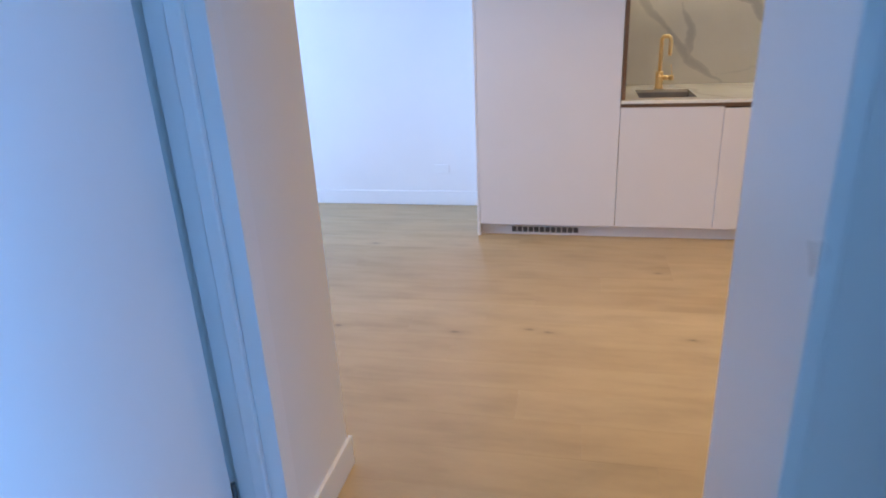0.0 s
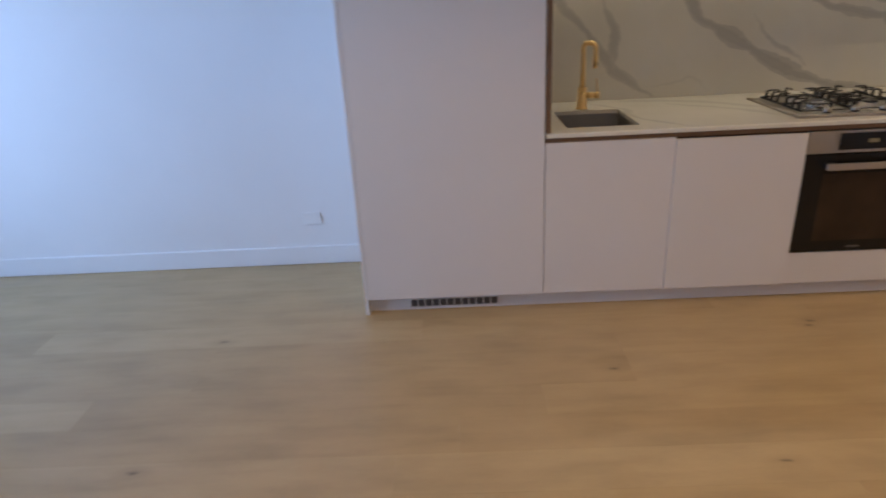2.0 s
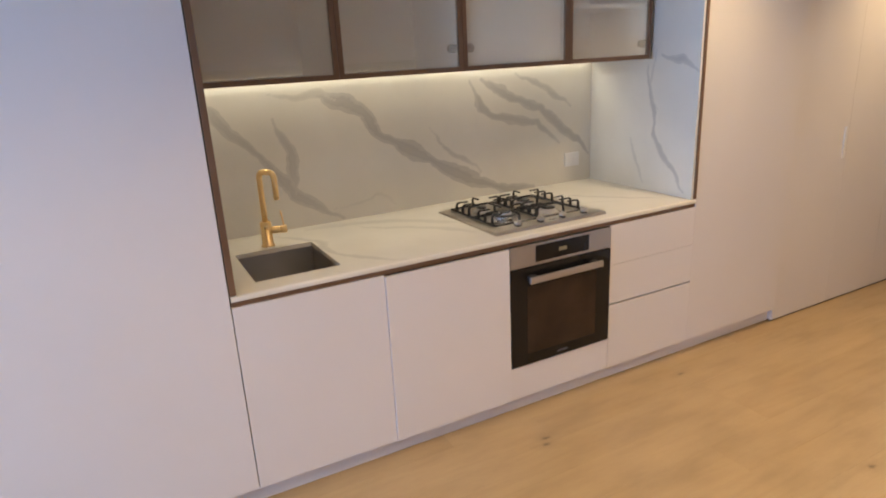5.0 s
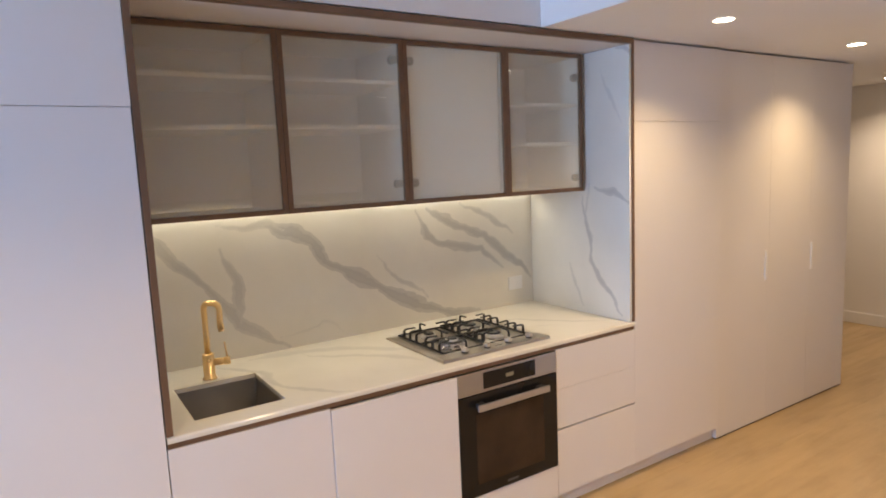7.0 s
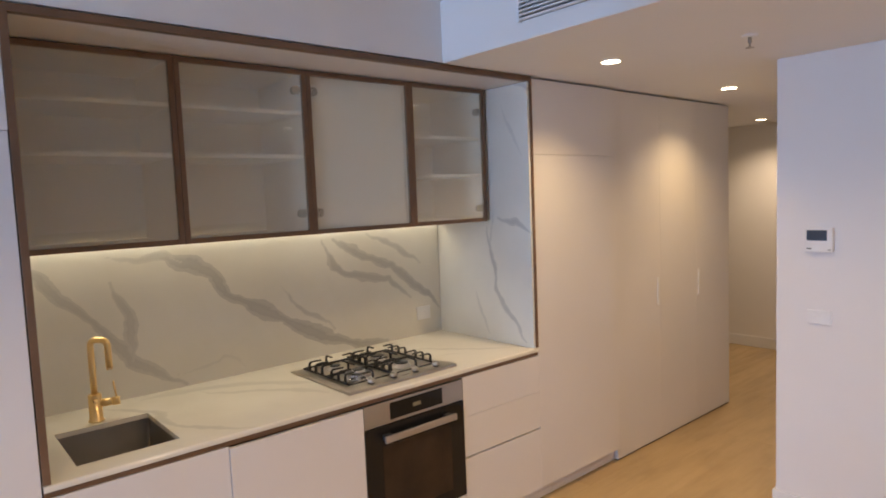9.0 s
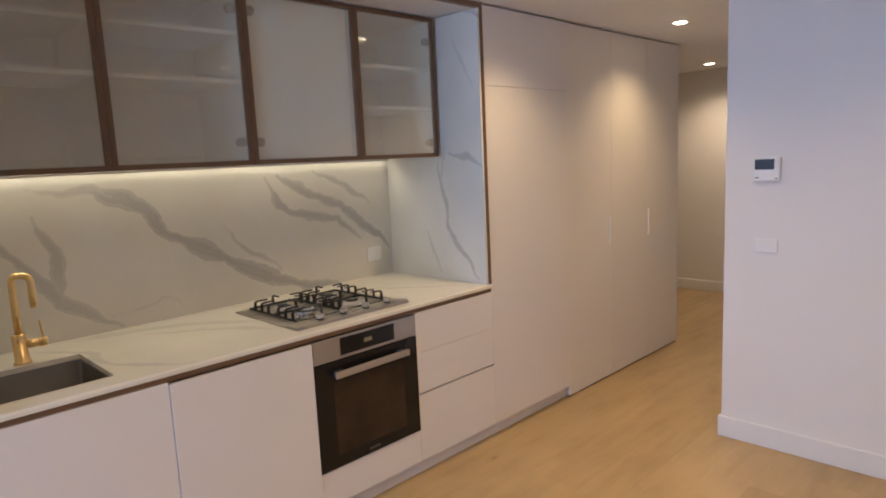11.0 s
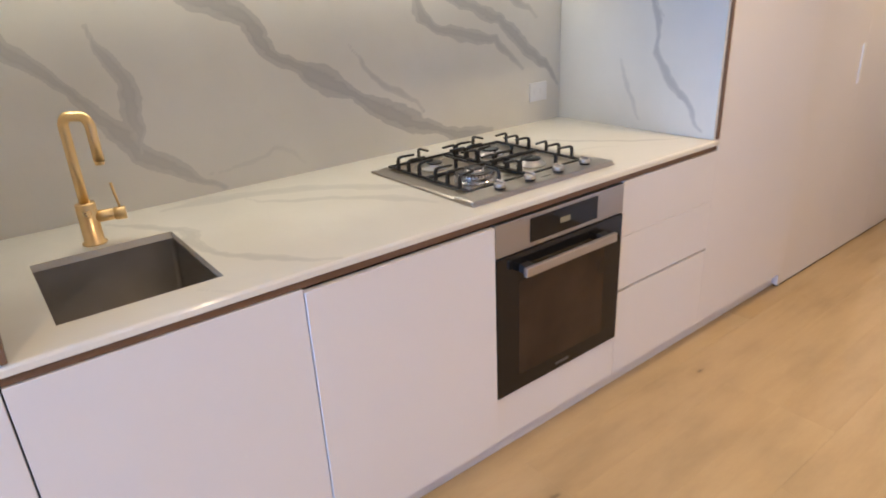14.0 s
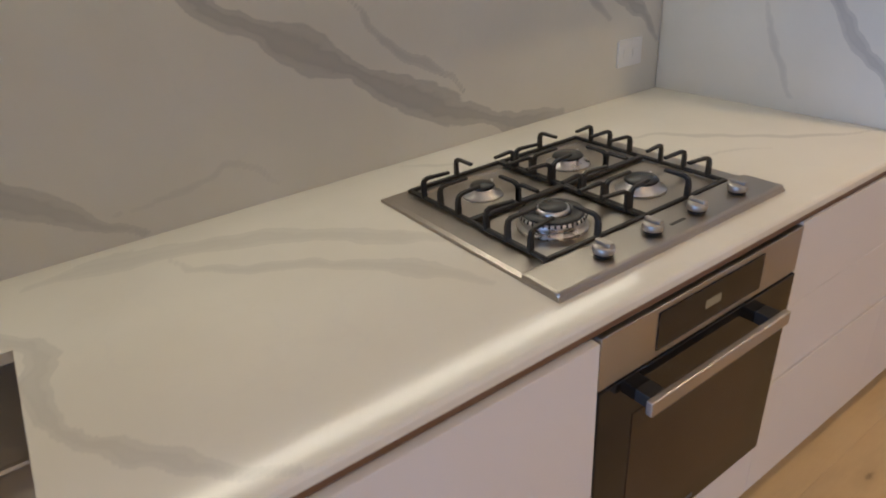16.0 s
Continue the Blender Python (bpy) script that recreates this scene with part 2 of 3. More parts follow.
        bmesh.ops.bevel(bm, geom=edges, offset=bevel, segments=2, affect="EDGES", profile=0.5)
    return bm


def sweep(points, radius, segs=14, bm=None):
    """A round bar along points; radius a number or one a point."""
    bm = bm or bmesh.new()
    pts = [Vector(p) for p in points]
    radii = radius if isinstance(radius, (list, tuple)) else [radius] * len(pts)
    rings, ref = [], None
    for i, p in enumerate(pts):
        d = (pts[min(i + 1, len(pts) - 1)] - pts[max(i - 1, 0)]).normalized()
        if ref is None:
            ref = Vector((1, 0, 0)) if abs(d.x) < 0.8 else Vector((0, 1, 0))
        ref = (ref - d * ref.dot(d)).normalized()
        side = d.cross(ref)
        rings.append([bm.verts.new(p + radii[i] * (math.cos(a) * ref + math.sin(a) * side)) for a in (2 * math.pi * k / segs for k in range(segs))])
    for a, b in zip(rings, rings[1:]):
        for k in range(segs):
            bm.faces.new((a[k], a[(k + 1) % segs], b[(k + 1) % segs], b[k])).smooth = True
    bm.faces.new(rings[0][::-1])
    bm.faces.new(rings[-1])
    return bm


def lathe(cx, cy, profile, segs=28, bm=None):
    """Turned about the upright line at cx, cy; profile: (radius, z) from the bottom up."""
    bm = bm or bmesh.new()
    rings = []
    for r, z in profile:
        rings.append([bm.verts.new((cx + r * math.cos(2 * math.pi * k / segs), cy + r * math.sin(2 * math.pi * k / segs), z)) for k in range(segs)])
    for a, b in zip(rings, rings[1:]):
        for k in range(segs):
            bm.faces.new((a[k], a[(k + 1) % segs], b[(k + 1) % segs], b[k])).smooth = True
    bm.faces.new(rings[0][::-1])
    bm.faces.new(rings[-1])
    return bm


def arc(c, r, a0, a1, n, u, v):
    """Points on an arc about c in the plane of u and v, angles in degrees."""
    c, u, v = Vector(c), Vector(u), Vector(v)
    return [c + r * (math.cos(radians(a)) * u + math.sin(radians(a)) * v) for a in (a0 + (a1 - a0) * k / n for k in range(n + 1))]


def mesh_of(name, bm, mat):
    bmesh.ops.recalc_face_normals(bm, faces=bm.faces)
    data = bpy.data.meshes.new(name)
    bm.to_mesh(data)
    bm.free()
    data.materials.append(mat)
    return data


def base_of(ob):
    place = Vector((0, 0, 0))
    while ob:
        place += ob.location
        ob = ob.parent
    return place


def part(name, bm, mat, parent, label=""):
    bmesh.ops.translate(bm, verts=bm.verts, vec=-base_of(parent))
    ob = new(name, mesh_of(name, bm, mat))
    ob.parent = parent
    return tagged(ob, label)


def thing(name, place, label, category, group="", kind=""):
    ob = new(name)
    ob.location = place
    ob.empty_display_size = 0.1
    return tagged(ob, label, category, group, kind)


def solid(name, bm, mat, label, category, group="", kind=""):
    return tagged(new(name, mesh_of(name, bm, mat)), label, category, group, kind)


def structure(name, bm, mat, label, category):
    return solid(name, bm, mat, label, category, "", "structure")


# ---------------------------------------------------------------- rooms
XW, XE = -4.6, 6.72          # facade, end of the hall
NORTH = 0.715                # living room wall beside the tall cabinet
LOW, HIGH = 2.41, 2.70       # ceilings
PANTRY_END = 4.74

structure("subfloor", box(XW - 0.2, XE + 0.2, -6.8, 2.2, -0.15, -0.0125), SHADOW_GAP, "screed under the oak boards", "floor")
structure("wall_north_living", box(XW, -0.915, NORTH, NORTH + 0.15, 0, HIGH), PAINT, "white painted plaster wall beside the tall cabinet", "wall")
structure("wall_north_kitchen", box(-0.915, PANTRY_END, 0.824, 0.92, 0, HIGH), PAINT, "plaster wall behind the kitchen cabinets", "wall")
structure("wall_bulkhead", box(-0.915, 1.76, 0.004, 0.822, LOW + 0.004, HIGH), PAINT, "white plaster bulkhead above the kitchen niche", "wall")
structure("wall_hall_corner", box(PANTRY_END - 0.12, PANTRY_END - 0.002, 0.92, 2.0, 0, LOW), PAINT, "white plaster wall round the corner of the pantry", "wall")
structure("wall_hall_north", box(PANTRY_END - 0.12, XE, 2.0, 2.12, 0, LOW), PAINT, "white plaster wall closing the hall", "wall")
structure("wall_hall_end", box(XE, XE + 0.12, -1.2, 2.12, 0, LOW), PAINT, "white plaster wall at the end of the hall", "wall")
structure("wall_hall_south", box(3.36, XE, -1.09, -0.95, 0, LOW), PAINT, "white plaster wall along the hall", "wall")
structure("wall_thermostat", box(3.215, 3.36, -3.065, -0.95, 0, LOW, 0.003), PAINT, "white plaster wall carrying a thermostat and switch", "wall")
structure("wall_south_kitchen", box(0.035, 3.36, -3.40, -3.065, 0, HIGH, 0.003), PAINT, "white plaster wall beside the bedroom doorway", "wall")
structure("wall_south_living", box(XW, -0.988, -2.83, -2.41, 0, HIGH, 0.003), PAINT, "white plaster nib wall beside the bedroom doorway", "wall")
structure("wall_door_head", box(-0.988, 0.035, -3.40, -2.83, 2.12, HIGH), PAINT, "plaster wall above the bedroom doorway", "wall")
structure("wall_bedroom_return", box(0.13, 0.25, -3.66, -3.40, 0, HIGH), PAINT, "white plaster wall inside the bedroom doorway", "wall")


def wall_with_window(name, along, fixed0, fixed1, a0, a1, w0, w1, s0, s1, label):
    """A wall with one real opening, of four butted blocks in one mesh."""
    bm = bmesh.new()
    for p0, p1, q0, q1 in ((a0, w0, 0, HIGH), (w1, a1, 0, HIGH), (w0, w1, 0, s0), (w0, w1, s1, HIGH)):
        if along == "y":
            box(fixed0, fixed1, p0, p1, q0, q1, 0, bm)
        else:
            box(p0, p1, fixed0, fixed1, q0, q1, 0, bm)
    return structure(name, bm, PAINT, label, "wall")


# both openings are assumed, set where the daylight lamps need them
wall_with_window("wall_west", "y", XW - 0.2, XW, -6.8, NORTH + 0.15, -2.1, 0.3, 0.2, 2.5, "white facade wall with a large assumed living room window")
wall_with_window("wall_bedroom_east", "y", 2.4, 2.52, -6.6, -3.40, -5.8, -4.0, 0.35, 2.45, "unseen white bedroom wall with a wide assumed window")
structure("wall_bedroom_south", box(XW, 2.52, -6.8, -6.6, 0, HIGH), PAINT, "white plaster bedroom wall", "wall")


def window(name, along, at, w0, w1, s0, s1):
    win = thing(name, (at, (w0 + w1) / 2, s0) if along == "y" else ((w0 + w1) / 2, at, s0), "assumed dark framed window in the outer wall, out of view", "window", "", "structure")

    def bar(nm, p0, p1, q0, q1, d, mat):
        b = box(at - d, at + d, p0, p1, q0, q1, 0.002) if along == "y" else box(p0, p1, at - d, at + d, q0, q1, 0.002)
        return part(nm, b, mat, win)
    bar("window_frame", w0, w1, s0, s0 + 0.06, 0.035, DARK_PLASTIC)
    bar("window_frame", w0, w1, s1 - 0.06, s1, 0.035, DARK_PLASTIC)
    mid = (w0 + w1) / 2
    for a in (w0, mid - 0.03, w1 - 0.06):
        bar("window_frame", a, a + 0.06, s0 + 0.06, s1 - 0.06, 0.033, DARK_PLASTIC)
    for p0, p1 in ((w0 + 0.06, mid - 0.03), (mid + 0.03, w1 - 0.06)):
        pane = bar("pane", p0, p1, s0 + 0.06, s1 - 0.06, 0.004, PANE)
        pane.visible_shadow = False


window("window_1", "y", XW - 0.12, -2.1, 0.3, 0.2, 2.5)
window("window_2", "y", 2.48, -5.8, -4.0, 0.35, 2.45)

structure("ceiling_high", box(XW, 1.76, -6.6, NORTH, HIGH, HIGH + 0.1), CEILING, "flat white living room ceiling", "ceiling")
structure("ceiling_bedroom", box(1.76, 2.52, -6.6, -3.401, HIGH, HIGH + 0.1), CEILING, "flat white bedroom ceiling", "ceiling")
structure("ceiling_low", box(1.76, XE + 0.12, -3.40, 2.12, LOW, HIGH + 0.1, 0.004), CEILING, "lowered white ceiling over kitchen and hall", "ceiling")


def baseboard(x0, x1, y0, y1):
    bm = box(x0, x1, y0, y1, 0.001, 0.118, 0.004)
    return structure("baseboard", bm, TRIM, "white painted square baseboard", "baseboard")


T = 0.014
baseboard(XW, -0.92, NORTH - T, NORTH)
baseboard(3.215 - T, 3.215, -3.065, -0.95 + T)
baseboard(3.215, XE - T, -0.95, -0.95 + T)
baseboard(XE - T, XE, -0.95, 2.0)
baseboard(-0.988, -0.988 + T, -2.78, -2.41 + T)
baseboard(XW + T, -1.0, -2.41, -2.41 + T)
baseboard(0.1, 3.20, -3.065, -3.065 + T)

# bedroom doorway: lining, architrave and the open leaf
door = thing("door_1", (-1.14, -2.88, 0), "white painted bedroom door standing wide open", "door", "", "structure")
leaf = part("door_leaf", box(-1.162, -1.124, -3.72, -2.885, 0.008, 2.05, 0.002), DOOR_PAINT, door)
for hz in (0.25, 1.85):
    part("hinge", sweep([(-1.126, -2.872, hz - 0.05), (-1.126, -2.872, hz + 0.05)], 0.007, 10), VENT_DARK, leaf, "dark grey butt hinge")
trim = thing("door_frame", (-1.06, -2.84, 0), "white painted door lining with stepped architrave", "door frame", "", "structure")
part("architrave", box(-1.128, -1.075, -2.852, -2.831, 0.001, 2.14, 0.003), TRIM, trim)
part("architrave", box(-1.075, -1.035, -2.860, -2.831, 0.001, 2.14, 0.004), TRIM, trim)
part("lining", box(-1.035, -0.986, -2.846, -2.785, 0.001, 2.12, 0.003), TRIM, trim)
part("lining", box(0.012, 0.0345, -3.41, -3.06, 0.001, 2.12, 0.003), TRIM, trim)

# ---------------------------------------------------------------- kitchen cabinets
FRONT, KICK, TOP = 0.0, 0.086, 2.398
PANEL = 0.019


def panel(x0, x1, z0, z1, y=FRONT):
    """A flat slab front, with the 3 mm joint left round it."""
    return box(x0 + 0.001, x1 - 0.001, y, y + PANEL, z0 + 0.001, z1 - 0.001, 0.0008)


def carcass(x0, x1, z0, z1, y1=0.60):
    return box(x0 + 0.002, x1 - 0.002, FRONT + PANEL + 0.0006, y1, z0, z1)


tall = thing("fridge_cabinet", (-0.455, 0.3, 0), "tall flat-fronted white cabinet at the end of the kitchen run", "cabinet", "tall cabinets")
# body coloured near-black so the joints between doors look shaded
part("body", box(-0.911, -0.002, FRONT + PANEL + 0.002, 0.712, KICK, TOP), SHADOW_GAP, tall)
part("side_panel", box(-0.914, -0.8955, FRONT, 0.712, 0.002, TOP, 0.001), CABINET, tall)
part("door", panel(-0.895, -0.002, KICK, 2.024), CABINET, tall)
part("upper_door", panel(-0.895, 0.0, 2.024, TOP), CABINET, tall)

for x0, x1, label in ((0.0, 0.602, "white flat-fronted base cabinet under the sink"), (0.602, 1.206, "white flat-fronted base cabinet beside the oven")):
    unit = thing("base_cabinet", ((x0 + x1) / 2, 0.3, KICK), label, "cabinet", "base cabinets")
    if x0 == 0.0:
        bm = box(x0 + 0.002, x1 - 0.002, FRONT + PANEL + 0.002, 0.60, KICK, 0.62)
    else:
        bm = carcass(x0, x1, KICK, 0.845)
    part("body", bm, CARCASS, unit)
    if x0 == 0.0:
        part("door", panel(x0, x1, KICK, 0.862), CABINET, unit)
    else:
        part("door", box(x0 + 0.002, x1 - 0.001, FRONT - 0.005, FRONT + PANEL - 0.005, KICK + 0.001, 0.852, 0.0008), CABINET, unit)

unit = thing("oven_cabinet", (1.505, 0.3, KICK), "white oven housing with a plain plinth panel", "cabinet", "base cabinets")
part("body", box(1.208, 1.804, 0.03, 0.60, KICK, 0.252), SHADOW_GAP, unit)
part("filler_panel", panel(1.206, 1.806, KICK, 0.254), CABINET, unit)

unit = thing("drawer_cabinet", (2.1, 0.3, KICK), "white cabinet with three handleless drawers", "cabinet", "base cabinets")
part("body", box(1.808, 2.390, 0.034, 0.60, KICK, 0.845), CABINET, unit)
for z0, z1 in ((KICK, 0.4365), (0.4448, 0.6538), (0.6532, 0.862)):
    bm = panel(1.806, 2.3926, z0, z1)
    part("drawer_front", bm, CABINET, unit)

unit = thing("tall_cabinet", (2.78, 0.3, 0), "tall white flat-fronted cabinet beside the kitchen niche", "cabinet", "tall cabinets")
part("body", carcass(2.392, 3.165, KICK, TOP, 0.75), CARCASS, unit)
part("door", panel(2.3914, 3.1655, KICK, 1.986), CABINET, unit)
part("upper_door", panel(2.3914, 3.1655, 1.986, TOP), CABINET, unit)

unit = thing("pantry_cabinet", (3.95, 0.3, 0), "full-height white pantry with slim recessed pulls", "cabinet", "tall cabinets")
PANTRY = 0.014
part("body", box(3.168, PANTRY_END - 0.002, PANTRY + PANEL + 0.002, 0.80, 0.011, TOP), CABINET, unit)
for x0, x1, hx in ((3.165, 3.72, 3.685), (3.72, 4.225, None), (4.225, PANTRY_END, 4.258)):
    d = part("door", panel(x0 - 0.0005, x1 + 0.0005, 0.009, TOP, PANTRY), CABINET, unit)
    if hx:
        bm = box(hx - 0.013, hx + 0.013, PANTRY - 0.007, PANTRY, 0.965, 1.158, 0.003)
        part("pull", bm, WHITE_PLASTIC, d, "slim white upright pull")
# dark strip put in for the shade between doors and floor
part("toe_shade", box(3.170, PANTRY_END - 0.004, PANTRY + 0.004, PANTRY + 0.0205, 0.0008, 0.0095), SHADOW_GAP, unit, "dark strip standing for the shade under the doors")
part("end_panel", box(PANTRY_END - 0.0015, PANTRY_END + 0.017, PANTRY + 0.001, 0.92, 0.004, TOP, 0.001), CABINET, unit)

# plinth with its ventilation grille
kick = thing("kickboard", (1.2, 0.04, 0), "white plinth board under the cabinets with a slotted grille", "kickboard")
part("board", box(-0.894, 3.164, 0.042, 0.058, 0.003, KICK - 0.006, 0.001), CABINET, kick)
grille = part("grille", box(-0.690, -0.224, 0.038, 0.0415, 0.018, 0.066, 0.001), CABINET, kick, "white slotted ventilation grille")
n = 12
# slots aren't cut: dark blocks on the grille give their shade
for i in range(n):
    gx = -0.684 + i * (0.454 / n)
    part("slot", box(gx + 0.003, gx + 0.034, 0.0345, 0.0382, 0.024, 0.060), VENT_DARK, grille, "dark block standing for a shaded slot")

# bronze surround of the niche and the rail under the worktop
surround = thing("niche_surround", (1.19, 0.02, 0.9), "dark bronze metal frame round the kitchen niche", "surround")
part("upright", box(0.001, 0.024, -0.004, 0.30, 0.909, TOP - 0.018, 0.001), BRONZE, surround)
part("upright", box(2.374, 2.390, -0.004, 0.025, 0.909, TOP - 0.018, 0.001), BRONZE, surround)
part("head", box(0.004, 2.390, -0.004, 0.026, TOP - 0.018, TOP + 0.008, 0.001), BRONZE, surround)
solid("worktop_rail", box(0.002, 2.388, 0.003, 0.030, 0.8635, 0.8845, 0.0), BRONZE, "dark bronze metal rail under the worktop edge", "rail")
solid("worktop_channel", box(0.002, 2.388, 0.0305, 0.055, 0.846, 0.8845, 0.0), BRONZE, "dark bronze finger channel behind the cabinet fronts", "rail")
part("soffit", box(0.025, 2.373, 0.027, 0.76, TOP - 0.016, TOP, 0.0), CABINET, surround, "white panel closing the niche")
part("side_lining", box(0.0245, 0.030, 0.302, 0.76, 0.909, TOP - 0.017), CABINET, surround, "white side lining")

# ---------------------------------------------------------------- marble
BACK, SIDE, WORK = 0.802, 2.360, 0.905


def vein_field(points, veins):
    """How deep each point lies in the veins (1 in the middle, 0 outside, along wavering lines) and how dark that vein is."""
    p = np.array(points)
    wob = np.array([noise.noise_vector((x * 7, y * 7, 0.3))[:2] for x, y in points]) * 0.022
    wob += np.array([noise.noise_vector((x * 23, y * 23, 5.3))[:2] for x, y in points]) * 0.009
    swell = np.array([noise.noise((x * 5, y * 5, 9.1)) for x, y in points])
    p = p + wob
    best, tone = np.full(len(p), -9.0), np.zeros(len(p))
    for line, width, depth in veins:
        near, along, run = np.full(len(p), 9.0), np.zeros(len(p)), 0.0
        for a, b in zip(line, line[1:]):
            a, b = np.array(a), np.array(b)
            size = np.linalg.norm(b - a)
            s = np.clip(((p - a) @ (b - a)) / size**2, 0, 1)
            gap = np.linalg.norm(p - a - s[:, None] * (b - a), axis=1)
            along = np.where(gap < near, run + s * size, along)
            near, run = np.minimum(near, gap), run + size
        taper = np.clip(np.minimum(along, run - along) / 0.16, 0.18, 1) ** 0.7
        here = 1 - near / (0.85 * width * taper * (1 + 0.8 * swell))
        tone = np.where(here > best, depth * taper**0.35, tone)
        best = np.maximum(best, here)
    return np.clip(best, 0, 1), tone


def lines_between(stops, step):
    out = []
    for a, b in zip(stops, stops[1:]):
        k = max(1, round((b - a) / step))
        out += [a + (b - a) * i / k for i in range(k)]
    return out + [stops[-1]]


def slab(name, us, vs, place, back, veins, label, hole=None, ease={}):
    """A slab of marble: front grid that carries its veins, back and edges. place(u, v, d) gives the point at depth d."""
    nu, nv = len(us), len(vs)
    uv = [(u, v) for v in vs for u in us]
    front = [place(u, v, ease.get(v, 0.0)) for u, v in uv]
    verts = front + [place(u, v, back) for u, v in uv]
    k = nu * nv
    quads = []
    for j in range(nv - 1):
        for i in range(nu - 1):
            cu, cv = (us[i] + us[i + 1]) / 2, (vs[j] + vs[j + 1]) / 2
            if hole and hole[0] < cu < hole[1] and hole[2] < cv < hole[3]:
                continue
            quads.append((j * nu + i, j * nu + i + 1, (j + 1) * nu + i + 1, (j + 1) * nu + i))
    edges = {}
    for q in quads:
        for a, b in zip(q, q[1:] + q[:1]):
            key = (min(a, b), max(a, b))
            edges[key] = None if key in edges else (a, b)
    faces = quads + [tuple(i + k for i in q[::-1]) for q in quads] + [(e[1], e[0], e[0] + k, e[1] + k) for e in edges.values() if e]
    data = bpy.data.meshes.new(name)
    data.from_pydata(verts, [], faces)
    data.update()
    for key, field in zip(("vein", "tone"), vein_field(uv, veins)):
        data.attributes.new(key, "FLOAT", "POINT").data.foreach_set("value", np.concatenate([field, field]).astype(np.float32))
    data.materials.append(MARBLE)
    return tagged(new(name, data), label, "marble slab")


STEP = 0.007
SPLASH_VEINS = [
    ([(0.03, 1.58), (0.139, 1.508), (0.21, 1.414), (0.311, 1.325), (0.385, 1.22), (0.442, 1.155), (0.485, 1.072), (0.585, 1.0), (0.652, 0.95), (0.715, 0.913)], 0.040, 0.75),
    ([(0.432, 1.45), (0.445, 1.385), (0.488, 1.285), (0.498, 1.185), (0.493, 1.068)], 0.034, 0.75),
    ([(0.40, 1.575), (0.535, 1.541), (0.66, 1.553), (0.79, 1.49)], 0.022, 0.5),
    ([(0.635, 1.553), (0.79, 1.488), (0.87, 1.43), (0.975, 1.30), (1.10, 1.241), (1.275, 1.135), (1.415, 1.055), (1.58, 0.975), (1.73, 0.92), (1.93, 0.908)], 0.050, 0.95),
    ([(1.50, 1.57), (1.572, 1.41), (1.645, 1.347), (1.80, 1.32), (1.962, 1.296), (2.066, 1.195), (2.12, 1.16)], 0.030, 0.8),
    ([(1.59, 1.57), (1.638, 1.528), (1.807, 1.437), (1.969, 1.37), (2.137, 1.246), (2.25, 1.17), (2.355, 1.06)], 0.042, 0.9),
    ([(1.80, 1.585), (1.903, 1.531), (2.06, 1.449), (2.212, 1.364)], 0.028, 0.7),
    ([(1.25, 1.34), (1.30, 1.26), (1.40, 1.17), (1.53, 1.099), (1.571, 1.047)], 0.014, 0.55),
    ([(0.665, 0.967), (0.766, 0.977), (0.85, 0.99), (0.917, 1.014), (0.947, 1.006), (0.996, 0.962), (1.018, 0.935)], 0.010, 0.26),
]
slab("splashback", lines_between([0.031, SIDE], STEP), lines_between([WORK - 0.012, 1.68], STEP), lambda u, v, d: (u, BACK + d, v), 0.018,
     SPLASH_VEINS, "white marble splashback slab with bold grey veins")
SIDE_VEINS = [
    ([(0.26, 1.63), (0.237, 1.626), (0.105, 1.61), (0.008, 1.555)], 0.036, 0.85),
    ([(0.356, 1.59), (0.352, 1.555), (0.30, 1.41), (0.29, 1.23), (0.21, 1.105), (0.13, 1.02), (0.06, 0.935)], 0.028, 0.85),
    ([(0.30, 1.66), (0.32, 1.50), (0.275, 1.36)], 0.016, 0.5),
    ([(0.09, 2.385), (0.047, 2.368), (-0.012, 2.314)], 0.030, 0.8),
    ([(0.47, 1.2), (0.445, 1.124), (0.344, 0.955)], 0.018, 0.5),
    ([(0.20, 2.28), (0.05, 1.98)], 0.018, 0.35),
]
slab("niche_side_slab", lines_between([0.004, BACK - 0.002], STEP), lines_between([WORK + 0.0005, TOP - 0.019], STEP), lambda u, v, d: (SIDE + d, u, v), 0.0135,
     SIDE_VEINS, "white marble return slab with thin grey veins")
SINK = (0.116, 0.461, 0.108, 0.520)
WORK_VEINS = [
    ([(0.49, 0.731), (0.594, 0.728), (0.744, 0.70), (0.849, 0.668), (0.917, 0.628), (1.033, 0.529), (1.115, 0.446), (1.172, 0.37)], 0.046, 0.40),
    ([(0.735, 0.66), (0.755, 0.59), (0.829, 0.53), (0.912, 0.477), (1.011, 0.395), (1.08, 0.312), (1.107, 0.246), (1.147, 0.179)], 0.034, 0.38),
    ([(0.337, 0.723), (0.396, 0.65), (0.446, 0.556), (0.475, 0.527), (0.493, 0.465), (0.48, 0.399), (0.484, 0.328), (0.50, 0.261), (0.547, 0.185), (0.575, 0.133), (0.642, 0.067), (0.72, 0.02)], 0.028, 0.48),
    ([(1.837, 0.516), (1.957, 0.484), (2.063, 0.354), (2.16, 0.229), (2.268, 0.145), (2.346, 0.10)], 0.018, 0.45),
    ([(1.879, 0.309), (1.976, 0.267), (2.05, 0.225)], 0.018, 0.35),
    ([(1.324, 0.77), (1.418, 0.718), (1.485, 0.666)], 0.020, 0.35),
    ([(0.381, 0.072), (0.443, 0.003)], 0.012, 0.3),
]
